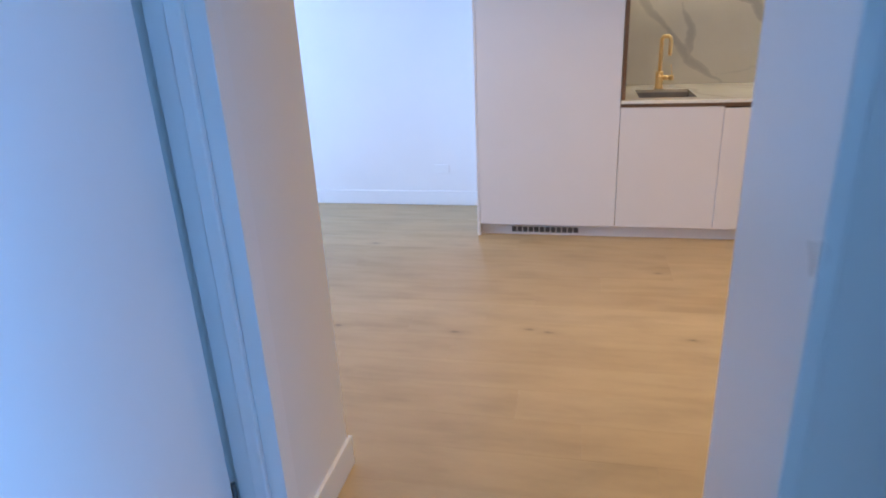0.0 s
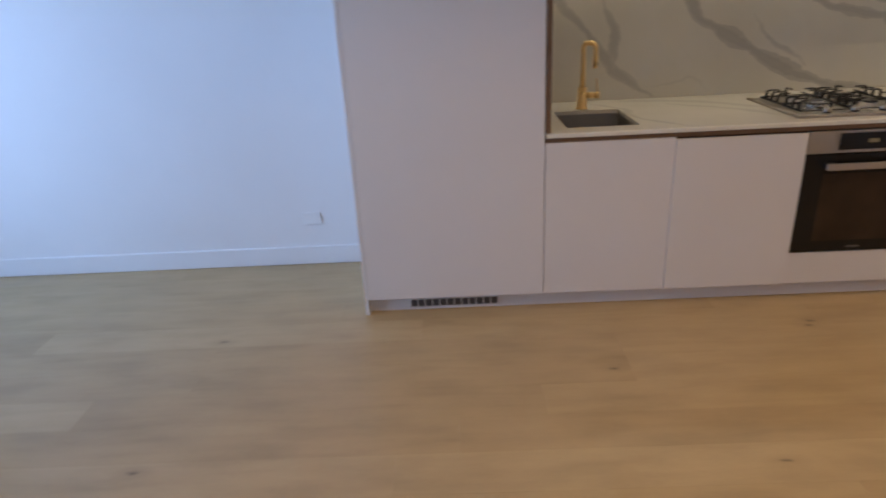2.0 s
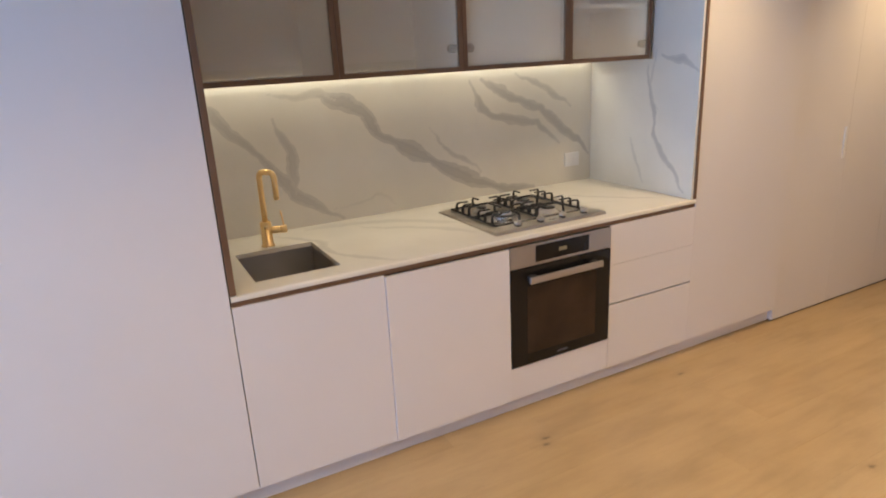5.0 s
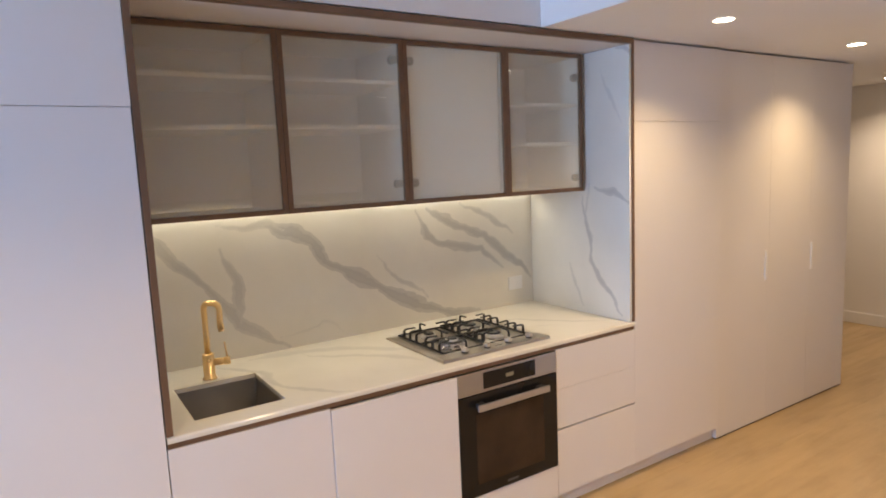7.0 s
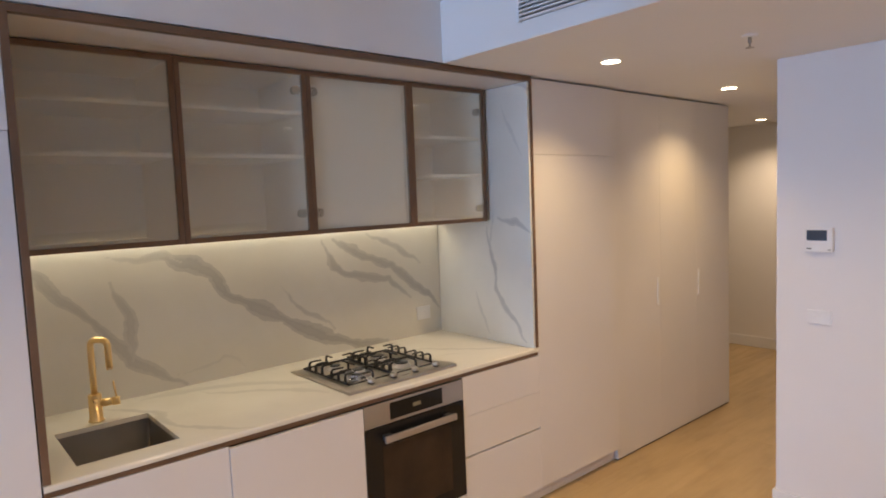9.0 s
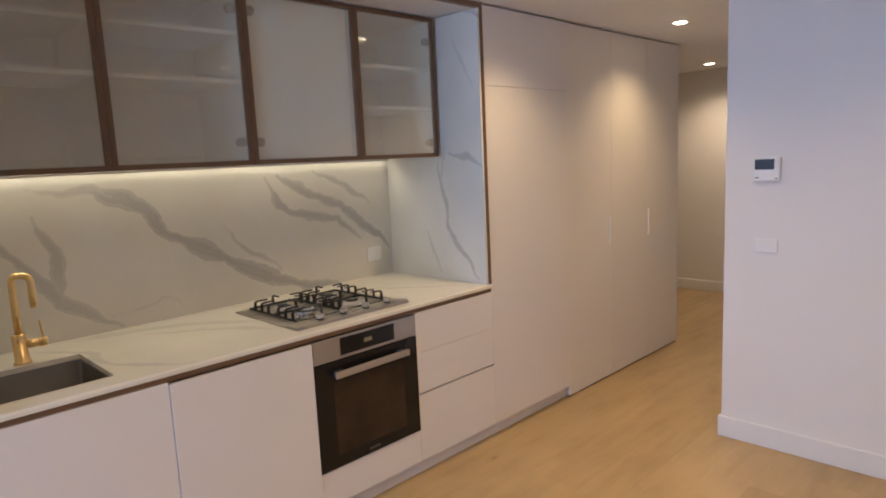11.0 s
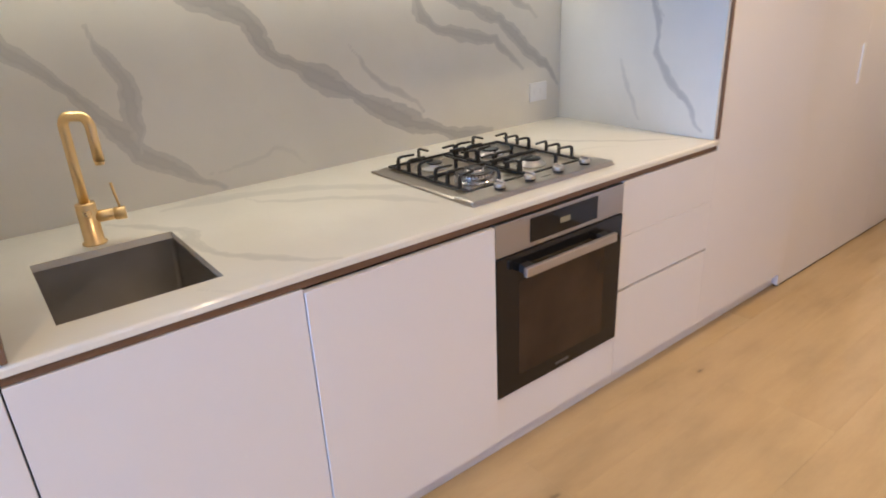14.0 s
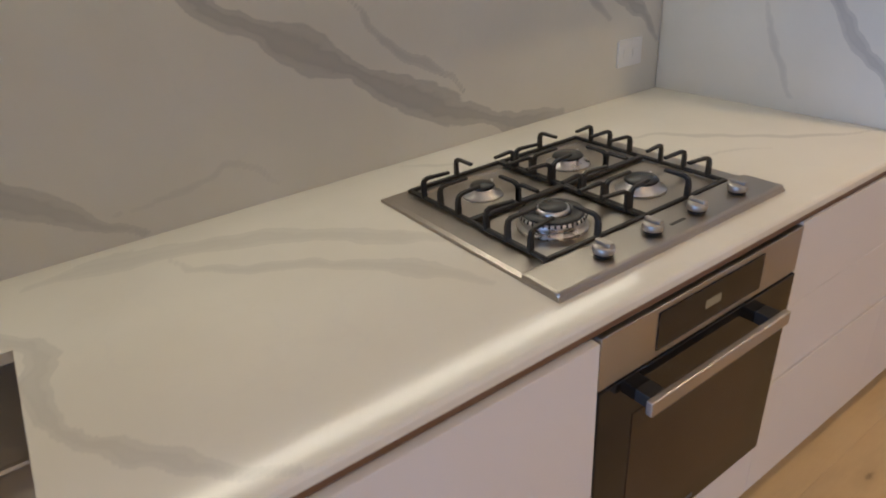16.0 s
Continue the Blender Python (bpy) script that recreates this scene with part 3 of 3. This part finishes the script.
slab("worktop", lines_between([0.002, SINK[0], SINK[1], 2.389], STEP), [-0.006, -0.003] + lines_between([0.002, SINK[2], SINK[3], BACK - 0.001], STEP), lambda u, v, d: (u, v, WORK - d), 0.020,
     WORK_VEINS, "white marble worktop with soft grey veins", SINK, {-0.006: 0.006, -0.003: 0.002})

# ---------------------------------------------------------------- wall cabinets
UP0, UP1, UPY = 1.622, 2.376, 0.312
UNITS = [(0.032, 0.603, 2), (0.603, 1.192, 2), (1.192, 1.791, 0), (1.791, 2.337, 2)]
for i, (x0, x1, shelves) in enumerate(UNITS):
    label = "wall cabinet with bronze frame and frosted glass door" if shelves else "wall cabinet with frosted glass door hiding the rangehood"
    unit = thing("wall_cabinet", ((x0 + x1) / 2, 0.5, UP0), label, "cabinet", "wall cabinets")
    t = 0.016
    bm = box(x0 + 0.001, x0 + t, UPY + 0.024, BACK - 0.02, UP0 + 0.001, UP1)
    box(x1 - t, x1 - 0.001, UPY + 0.024, BACK - 0.02, UP0 + 0.001, UP1, 0, bm)
    box(x0 + t, x1 - t, UPY + 0.024, BACK - 0.02, UP0 + 0.001, UP0 + t, 0, bm)
    box(x0 + t, x1 - t, UPY + 0.024, BACK - 0.02, UP1 - t, UP1, 0, bm)
    box(x0 + 0.001, x1 - 0.001, BACK - 0.02, BACK - 0.002, UP0 + 0.06, UP1, 0, bm)
    part("body", bm, CARCASS, unit)
    if shelves:
        for sz in ((1.985, 2.185) if i < 2 else (1.89, 2.10)):
            part("shelf", box(x0 + t, x1 - t, UPY + 0.032, BACK - 0.021, sz - 0.009, sz + 0.009, 0.001), WHITE_PLASTIC, unit, "pale shelf behind the glass")
    else:
        part("rangehood", box(x0 + 0.03, x1 - 0.03, UPY + 0.030, BACK - 0.03, UP0 + 0.02, UP1 - 0.02, 0.003), WHITE_PLASTIC, unit, "white rangehood box behind the glass")
    d = part("door", box(x0 + 0.012, x1 - 0.012, UPY + 0.008, UPY + 0.013, UP0 + 0.012, UP1 - 0.012), FROSTED, unit, "frosted glass pane")
    d.visible_shadow = False
    w = 0.021
    for a in (x0 + 0.001, x1 - 0.001 - w):
        part("stile", box(a, a + w, UPY, UPY + 0.021, UP0, UP1, 0.001), BRONZE, d, "dark bronze stile")
    for a in (UP0, UP1 - w):
        part("rail", box(x0 + 0.001 + w, x1 - 0.001 - w, UPY + 0.0005, UPY + 0.0205, a, a + w, 0.001), BRONZE, d, "dark bronze rail")
    hx = {1: x1 - 0.045, 2: x0 + 0.045, 3: x1 - 0.045}.get(i)
    if hx:
        for hz in (1.722, 2.285) if i < 3 else (1.70, 2.25):
            bm = bmesh.new()
            made = bmesh.ops.create_cone(bm, cap_ends=True, segments=24, radius1=0.021, radius2=0.021, depth=0.02)["verts"]
            for v in made:
                v.co = Vector((hx + v.co.x, UPY + 0.024 + v.co.z, hz + v.co.y))
            box(hx - 0.012, hx + 0.06 * (1 if i != 2 else -1) * 0.5 + 0.012, UPY + 0.03, UPY + 0.045, hz - 0.008, hz + 0.008, 0.001, bm)
            part("hinge", bm, HINGE, d, "dark round hinge cup")

strip = thing("led_strip", (1.18, 0.73, UP0 - 0.01), "glowing warm white light strip under the wall cabinets", "light strip")
part("diffuser", box(0.034, 2.335, 0.758, 0.776, UP0 - 0.007, UP0 - 0.0005), LED_GLOW, strip)
part("profile", box(0.034, 2.335, 0.754, 0.7575, UP0 - 0.010, UP0 - 0.0005), STEEL, strip)

# ---------------------------------------------------------------- sink and tap
basin = thing("sink", (0.2935, 0.3165, 0.70), "undermounted square brushed steel sink bowl", "sink")
bm = bmesh.new()
sx0, sx1, sy0, sy1 = SINK[0] - 0.006, SINK[1] + 0.006, SINK[2] - 0.006, SINK[3] + 0.006
zt, zb, sl = 0.8845, 0.70, 0.012
rim = [bm.verts.new(p) for p in ((sx0, sy0, zt), (sx1, sy0, zt), (sx1, sy1, zt), (sx0, sy1, zt))]
bot = [bm.verts.new(p) for p in ((sx0 + sl, sy0 + sl, zb), (sx1 - sl, sy0 + sl, zb), (sx1 - sl, sy1 - sl, zb), (sx0 + sl, sy1 - sl, zb))]
for k in range(4):
    bm.faces.new((rim[k], bot[k], bot[(k + 1) % 4], rim[(k + 1) % 4]))
bm.faces.new(bot)
inner = [e for e in bm.edges if not e.is_boundary]
bmesh.ops.bevel(bm, geom=inner, offset=0.012, segments=3, affect="EDGES", profile=0.5)
bmesh.ops.solidify(bm, geom=bm.faces[:], thickness=-0.0015)
part("bowl", bm, SINK_STEEL, basin)
part("drain", lathe(0.2935, 0.33, [(0.040, zb + 0.0005), (0.044, zb + 0.003), (0.030, zb + 0.004), (0.026, zb + 0.001)]), POLISHED, basin, "round polished drain")

tap = thing("tap", (0.278, 0.578, WORK), "brushed gold gooseneck mixer tap on the worktop", "tap")
tx, ty = 0.278, 0.578
part("base", lathe(tx, ty, [(0.031, WORK), (0.031, WORK + 0.005), (0.0250, WORK + 0.007), (0.0250, WORK + 0.110), (0.0230, WORK + 0.113), (0.013, WORK + 0.114)]), GOLD, tap)
# spout leans over towards the bowl
u = Vector((0.62, -0.78, 0)).normalized()
top = Vector((tx, ty, WORK + 0.314))
pts = [(tx, ty, WORK + 0.112), (tx, ty, WORK + 0.20)] + arc(top + 0.027 * u, 0.027, 180, 90, 7, u, (0, 0, 1))
pts += arc(top + 0.054 * u, 0.027, 90, 0, 7, u, (0, 0, 1))
end = top + 0.081 * u
pts += [end + Vector((0, 0, -0.04)), end + Vector((0, 0, -0.086))]
part("spout", sweep(pts, 0.0128, 18), GOLD, tap)
part("aerator", sweep([end + Vector((0, 0, -0.0855)), end + Vector((0, 0, -0.095))], 0.0115, 16), GOLD, tap)
side = Vector((0.97, -0.24, 0)).normalized()
c = Vector((tx, ty, WORK + 0.072))
body = part("valve", sweep([c + side * 0.018, c + side * 0.060, c + side * 0.0605, c + side * 0.064, c + side * 0.0645, c + side * 0.092], [0.016, 0.016, 0.0145, 0.0145, 0.0175, 0.0175], 20), GOLD, tap)
part("lever", sweep([c + side * 0.080 + Vector((0, 0, 0.014)), c + side * 0.072 + Vector((0, 0, 0.085))], 0.0036, 10), GOLD, body)

# ---------------------------------------------------------------- gas cooktop
HX0, HX1, HY0, HY1, HZ = 1.180, 1.828, 0.060, 0.614, WORK + 0.0005
hob = thing("cooktop", (1.499, 0.334, HZ), "stainless steel four burner gas cooktop set in the worktop", "cooktop")
bm = bmesh.new()
# pressed plate: raised rim falling to a flat pan, thicker control band along its front
levels = [(0.0, 0.0), (0.0015, 0.006), (0.010, 0.0095), (0.046, 0.0095), (0.050, 0.006)]
rings = []
for ins, up in levels:
    fy = HY0 + (ins if ins < 0.011 else ins + 0.048)
    rings.append([bm.verts.new(p) for p in ((HX0 + ins, fy, HZ + up), (HX1 - ins, fy, HZ + up), (HX1 - ins, HY1 - ins, HZ + up), (HX0 + ins, HY1 - ins, HZ + up))])
for a, b in zip(rings, rings[1:]):
    for k in range(4):
        bm.faces.new((a[k], a[(k + 1) % 4], b[(k + 1) % 4], b[k]))
bm.faces.new(rings[-1])
bm.faces.new(rings[0][::-1])
plate = part("plate", bm, HOB_STEEL, hob)
part("control_band", box(HX0 + 0.001, HX1 - 0.001, HY0 + 0.001, HY0 + 0.094, HZ + 0.0005, HZ + 0.0155, 0.0068), HOB_STEEL, hob)
part("lettering", box(1.505, 1.548, 0.096, 0.103, HZ + 0.0155, HZ + 0.0159), LOGO, hob, "small dark maker's mark")
for kx in (1.329, 1.459, 1.590, 1.722):
    kz = HZ + 0.0155
    k = part("knob", lathe(kx, 0.104, [(0.0185, kz + 0.006), (0.0195, kz + 0.008), (0.0195, kz + 0.017), (0.0175, kz + 0.020), (0.004, kz + 0.0205)], 28), SATIN, hob, "satin steel control knob")
    part("grip", box(kx - 0.006, kx + 0.006, 0.0865, 0.1215, kz + 0.0195, kz + 0.0275, 0.0025), SATIN, k)
    part("washer", lathe(kx, 0.104, [(0.0165, kz - 0.0003), (0.0165, kz + 0.0062), (0.0120, kz + 0.0064)], 24), DARK_PLASTIC, k, "black base ring")
PAN = HZ + 0.006
for bx, by, r in ((1.362, 0.262, 0.052), (1.358, 0.474, 0.027), (1.622, 0.478, 0.036), (1.622, 0.262, 0.036)):
    b = part("burner", lathe(bx, by, [(r + 0.018, PAN), (r + 0.016, PAN + 0.006), (r + 0.002, PAN + 0.009), (r + 0.002, PAN + 0.017), (r - 0.004, PAN + 0.020)], 36), ALLOY, hob, "pale alloy gas burner")
    if r > 0.05:
        part("crown", lathe(bx, by, [(0.056, PAN + 0.012), (0.063, PAN + 0.0125), (0.065, PAN + 0.016), (0.064, PAN + 0.0275), (0.058, PAN + 0.029)], 44), ALLOY, b, "pale alloy wok ring with a toothed rim")
        part("crown_cap", lathe(bx, by, [(0.061, PAN + 0.0275), (0.0625, PAN + 0.031), (0.058, PAN + 0.0325), (0.038, PAN + 0.0325), (0.034, PAN + 0.029)], 40), BURNER, b, "black enamel ring")
        part("inner_ring", lathe(bx, by, [(0.031, PAN + 0.018), (0.0325, PAN + 0.030), (0.0315, PAN + 0.038), (0.026, PAN + 0.039)], 32), ALLOY, b, "pale alloy inner burner")
        for a in range(36):
            ca, sa = math.cos(2 * math.pi * a / 36), math.sin(2 * math.pi * a / 36)
            part("flame_port", sweep([(bx + 0.0641 * ca, by + 0.0641 * sa, PAN + 0.0225), (bx + 0.0636 * ca, by + 0.0636 * sa, PAN + 0.0285)], 0.0022, 6), BURNER, b, "dark flame slot")
        part("cap", lathe(bx, by, [(0.027, PAN + 0.034), (0.028, PAN + 0.041), (0.025, PAN + 0.0435), (0.004, PAN + 0.044)], 30), BURNER, b, "round black burner cap")
    else:
        part("cap", lathe(bx, by, [(r - 0.001, PAN + 0.0195), (r + 0.001, PAN + 0.022), (r - 0.003, PAN + 0.027), (0.004, PAN + 0.0285)], 32), BURNER, b, "round black burner cap")
    ig = part("igniter", sweep([(bx + r * 0.9 + 0.012, by + 0.012, PAN + 0.004), (bx + r * 0.9 + 0.012, by + 0.012, PAN + 0.024)], 0.0028, 8), WHITE_PLASTIC, b, "white ceramic spark pin")


def bar(bm, pts, w=0.0085, h=None, up=(0, 0, 1)):
    """An iron bar of oblong section bent along points; w across, h in the plane of the bend (one for all or one a point)."""
    pts = [Vector(q) for q in pts]
    hs = h if isinstance(h, list) else [h or w] * len(pts)
    way = pts[-1] - pts[0]
    n = way.cross(Vector(up))
    n = n.normalized() if n.length > 1e-4 else Vector((1, 0, 0))
    rings = []
    for i, q in enumerate(pts):
        d = (pts[min(i + 1, len(pts) - 1)] - pts[max(i - 1, 0)]).normalized()
        m = n.cross(d).normalized()
        c = 0.30
        ring = []
        for a, b in ((-1, -1 + c), (-1, 1 - c), (-1 + c, 1), (1 - c, 1), (1, 1 - c), (1, -1 + c), (1 - c, -1), (-1 + c, -1)):
            ring.append(bm.verts.new(q + n * (a * w / 2) + m * (b * hs[i] / 2)))
        rings.append(ring)
    for a, b in zip(rings, rings[1:]):
        for k in range(8):
            bm.faces.new((a[k], a[(k + 1) % 8], b[(k + 1) % 8], b[k]))
    bm.faces.new(rings[0][::-1])
    bm.faces.new(rings[-1])
    return bm


def finger(bm, foot, tip, z0, z1):
    """Broad upright with a slimmer bent arm reaching to the burner."""
    f, t = Vector((*foot, z0)), Vector((*tip, z1))
    d = Vector((t.x - f.x, t.y - f.y, 0)).normalized()
    rise = z1 - z0
    bar(bm, [f, f + Vector((0, 0, rise - 0.014)), f + Vector((0, 0, rise - 0.005)) + d * 0.0025, f + Vector((0, 0, rise - 0.0008)) + d * 0.009, f + Vector((0, 0, rise)) + d * 0.018, t],
        0.0085, [0.014, 0.012, 0.0105, 0.0085, 0.0078, 0.0066])


GX0, GX1, GY0, GY1 = 1.248, 1.766, 0.160, 0.592
GM = (GX0 + GX1) / 2
for x0, x1 in ((GX0, GM - 0.004), (GM + 0.004, GX1)):
    bm = bmesh.new()
    z0, z1 = PAN + 0.007, PAN + 0.050
    bar(bm, [(x0, GY0, z0), (x1, GY0, z0)])
    bar(bm, [(x0, GY1, z0), (x1, GY1, z0)])
    bar(bm, [(x0, GY0, z0), (x0, GY1, z0)])
    bar(bm, [(x1, GY0, z0), (x1, GY1, z0)])
    ym = (GY0 + GY1) / 2
    bar(bm, [(x0, ym, z0), (x1, ym, z0)], 0.014, 0.010)
    for fx in (x0, x1):
        for fy in (GY0, GY1):
            bar(bm, [(fx, fy, PAN + 0.0005), (fx, fy, z0 + 0.002)], 0.011)
    bx = (x0 + x1) / 2
    for by, r in ((0.262, 0.030), (0.476, 0.022)):
        s = 1 if x0 == GX0 else -1
        for fx, way in ((x0, 1), (x1, -1)):
            for dy in (-0.062, 0.0, 0.062):
                finger(bm, (fx, by + dy), (fx + way * (0.062 if dy else 0.070), by + dy * 0.86), z0, z1)
        lo, hi = (GY0, ym) if by < ym else (ym, GY1)
        finger(bm, (bx, lo), (bx, lo + 0.058), z0, z1)
        finger(bm, (bx, hi), (bx, hi - 0.058), z0, z1)
    part("grate", bm, IRON, hob, "black cast iron pan support")

# ---------------------------------------------------------------- oven
oven = thing("oven", (1.505, 0.3, 0.254), "built-in stainless and black glass oven, door shut", "oven")
OX0, OX1 = 1.209, 1.803
part("body", box(OX0 + 0.004, OX1 - 0.004, 0.022, 0.58, 0.258, 0.845), DARK_PLASTIC, oven)
fascia = part("control_panel", box(OX0, OX1, -0.004, 0.021, 0.752, 0.857, 0.0015), STEEL, oven, "brushed steel control panel")
disp = part("display", box(1.350, 1.664, -0.0065, -0.003, 0.767, 0.845, 0.0008), BLACK_GLASS, fascia, "black glass display")
part("clock", box(1.482, 1.528, -0.0072, -0.0064, 0.797, 0.815), CLOCK_GLOW, disp, "faintly glowing clock digits")
leaf = part("oven_door", box(OX0, OX1, -0.006, 0.021, 0.257, 0.748, 0.002), BLACK_GLASS, oven, "black glass door")
part("window", box(1.300, 1.712, -0.0075, -0.0055, 0.315, 0.655, 0.0005), OVEN_WINDOW, leaf, "dark window, its brown standing for the reflected floor")
part("lettering", box(1.475, 1.540, -0.0072, -0.0058, 0.276, 0.286), VENT_DARK, leaf, "small grey maker's mark")
part("handle", box(1.290, 1.718, -0.052, -0.038, 0.682, 0.713, 0.003), SATIN, leaf, "flat steel bar handle")
for mx in (1.302, 1.666):
    part("handle_mount", box(mx, mx + 0.040, -0.0385, -0.0055, 0.684, 0.711, 0.002), DARK_PLASTIC, leaf, "black handle mount")

# ---------------------------------------------------------------- fittings on walls and ceiling


def socket_plate(name, place, axis, w, h, label, category):
    """A rounded plate with a rocker, on a wall that faces -y ('y') or -x ('x')."""
    ob = thing(name, place, label, category)
    x, y, z = place

    def face(a0, a1, z0, z1, d0, d1, b):
        return box(x + a0, x + a1, y - d1, y - d0, z + z0, z + z1, b) if axis == "y" else box(x - d1, x - d0, y + a0, y + a1, z + z0, z + z1, b)
    part("plate", face(-w / 2, w / 2, -h / 2, h / 2, 0.0005, 0.009, 0.002), WHITE_PLASTIC, ob)
    part("rocker", face(-w * 0.30, -w * 0.08, -h * 0.16, h * 0.16, 0.009, 0.0115, 0.001), WHITE_PLASTIC, ob)
    part("rocker", face(w * 0.08, w * 0.30, -h * 0.16, h * 0.16, 0.009, 0.0115, 0.001), WHITE_PLASTIC, ob)
    return ob


socket_plate("power_outlet", (2.212, BACK, 1.043), "y", 0.108, 0.083, "white power outlet on the marble splashback", "outlet")
socket_plate("power_outlet", (-1.31, NORTH, 0.298), "y", 0.115, 0.072, "white power outlet low on the painted wall", "outlet")
socket_plate("light_switch", (3.215, -1.160, 1.090), "x", 0.110, 0.070, "white light switch on the plaster wall", "switch")

th = thing("thermostat", (3.215, -1.158, 1.482), "white wall thermostat with dark screen", "thermostat")
part("housing", box(3.191, 3.2145, -1.222, -1.094, 1.421, 1.543, 0.005), WHITE_PLASTIC, th)
part("screen", box(3.1895, 3.1915, -1.196, -1.104, 1.480, 1.532, 0.0006), material("dim_display", (0.035, 0.045, 0.065), 0.15), th, "dark blue-grey screen")
part("button_row", box(3.1896, 3.1914, -1.125, -1.105, 1.437, 1.442), LOGO, th)
part("button_row", box(3.1896, 3.1914, -1.215, -1.200, 1.433, 1.437), LOGO, th)

for lx, ly in DOWNLIGHTS:
    d = thing("downlight", (lx, ly, LOW), "round recessed ceiling downlight, lit", "downlight", "ceiling downlights")
    bm = lathe(lx, ly, [(0.050, LOW - 0.0005), (0.050, LOW - 0.004), (0.046, LOW - 0.006), (0.0445, LOW - 0.004), (0.0445, LOW - 0.0005)], 32)
    part("trim_ring", bm, WHITE_PLASTIC, d)
    part("lens", lathe(lx, ly, [(0.043, LOW - 0.0062), (0.043, LOW - 0.0074)], 32), LAMP_GLOW, d, "glowing lens")

# fittings added to go with the assumed fill spots
for lx, ly in LIVING_FILL:
    d = thing("downlight", (lx, ly, HIGH), "assumed living room downlight, out of view, lit", "downlight", "ceiling downlights")
    part("trim_ring", lathe(lx, ly, [(0.050, HIGH - 0.0005), (0.050, HIGH - 0.004), (0.046, HIGH - 0.006), (0.0445, HIGH - 0.004), (0.0445, HIGH - 0.0005)], 32), WHITE_PLASTIC, d)
    part("lens", lathe(lx, ly, [(0.043, HIGH - 0.0062), (0.043, HIGH - 0.0074)], 32), LAMP_GLOW, d, "glowing lens")

sp = thing("sprinkler", (2.545, -1.10, LOW), "small chrome fire sprinkler hanging from the ceiling", "sprinkler")
part("rosette", lathe(2.545, -1.10, [(0.034, LOW - 0.0005), (0.030, LOW - 0.006), (0.012, LOW - 0.009)], 28), WHITE_PLASTIC, sp)
part("stem", lathe(2.545, -1.10, [(0.008, LOW - 0.008), (0.008, LOW - 0.032), (0.004, LOW - 0.036), (0.004, LOW - 0.052)], 16), STEEL, sp)
part("deflector", lathe(2.545, -1.10, [(0.017, LOW - 0.0525), (0.017, LOW - 0.055)], 20), STEEL, sp)

vent = thing("air_vent", (1.758, -1.05, 2.545), "white bulkhead air conditioning grille with horizontal slats", "air vent")
VY0, VY1, VZ0, VZ1 = -1.70, -0.50, 2.488, 2.630
part("backing", box(1.753, 1.7585, VY0, VY1, VZ0, VZ1), SHADOW_GAP, vent)
part("side_bar", box(1.738, 1.7595, VY1 - 0.010, VY1 + 0.006, VZ0 - 0.006, VZ1 + 0.006, 0.001), TRIM, vent)
part("side_bar", box(1.738, 1.7595, VY0 - 0.006, VY0 + 0.010, VZ0 - 0.006, VZ1 + 0.006, 0.001), TRIM, vent)
for i in range(9):
    z = VZ0 + 0.004 + i * (VZ1 - VZ0 - 0.008) / 8
    bm = box(1.738, 1.753, VY0 + 0.0105, VY1 - 0.0105, z - 0.0035, z + 0.0035, 0.0008)
    part("slat", bm, TRIM, vent)

# ---------------------------------------------------------------- oak boards
floor = tagged(new("floor", mesh_of("floor", box(XW, XE, -6.6, 2.0, -0.0124, -0.0118), SHADOW_GAP)), "wide matte oiled oak floorboards with scattered knots", "floor", "", "structure")
WIDE, LONG = 0.200, 1.90
board_cache = {}


def board_mesh(length):
    key = round(length, 3)
    if key not in board_cache:
        bm = bmesh.new()
        g, c, h = 0.0001, 0.0003, 0.0116
        lo = [bm.verts.new(p) for p in ((g, g, -h), (key - g, g, -h), (key - g, WIDE - g, -h), (g, WIDE - g, -h))]
        mid = [bm.verts.new((v.co.x, v.co.y, -c)) for v in lo]
        hi = [bm.verts.new(p) for p in ((g + c, g + c, 0), (key - g - c, g + c, 0), (key - g - c, WIDE - g - c, 0), (g + c, WIDE - g - c, 0))]
        for a, b in ((lo, mid), (mid, hi)):
            for k in range(4):
                bm.faces.new((a[k], a[(k + 1) % 4], b[(k + 1) % 4], b[k]))
        bm.faces.new(hi)
        board_cache[key] = mesh_of("board", bm, OAK)
    return board_cache[key]


rng = random.Random(11)
first = -0.264
for row in range(-32, 11):
    y = first + row * WIDE
    x_end = XE if y > -3.3 else 2.4
    x = XW
    start = {0: (-0.622 - XW) % LONG, -5: (-0.68 - XW) % LONG, -3: (-0.10 - XW) % LONG}.get(row, rng.choice((0.35, 0.6, 0.85, 1.1, 1.4, 1.65, 1.9)))
    length = start if start > 0.1 else LONG
    while x < x_end - 0.01:
        length = min(length, x_end - x)
        if not (y > 0.72 and x + length < PANTRY_END - 0.2):
            ob = new("board", board_mesh(length))
            ob.location = (x, y, 0)
            ob.parent = floor
        x += length
        length = LONG
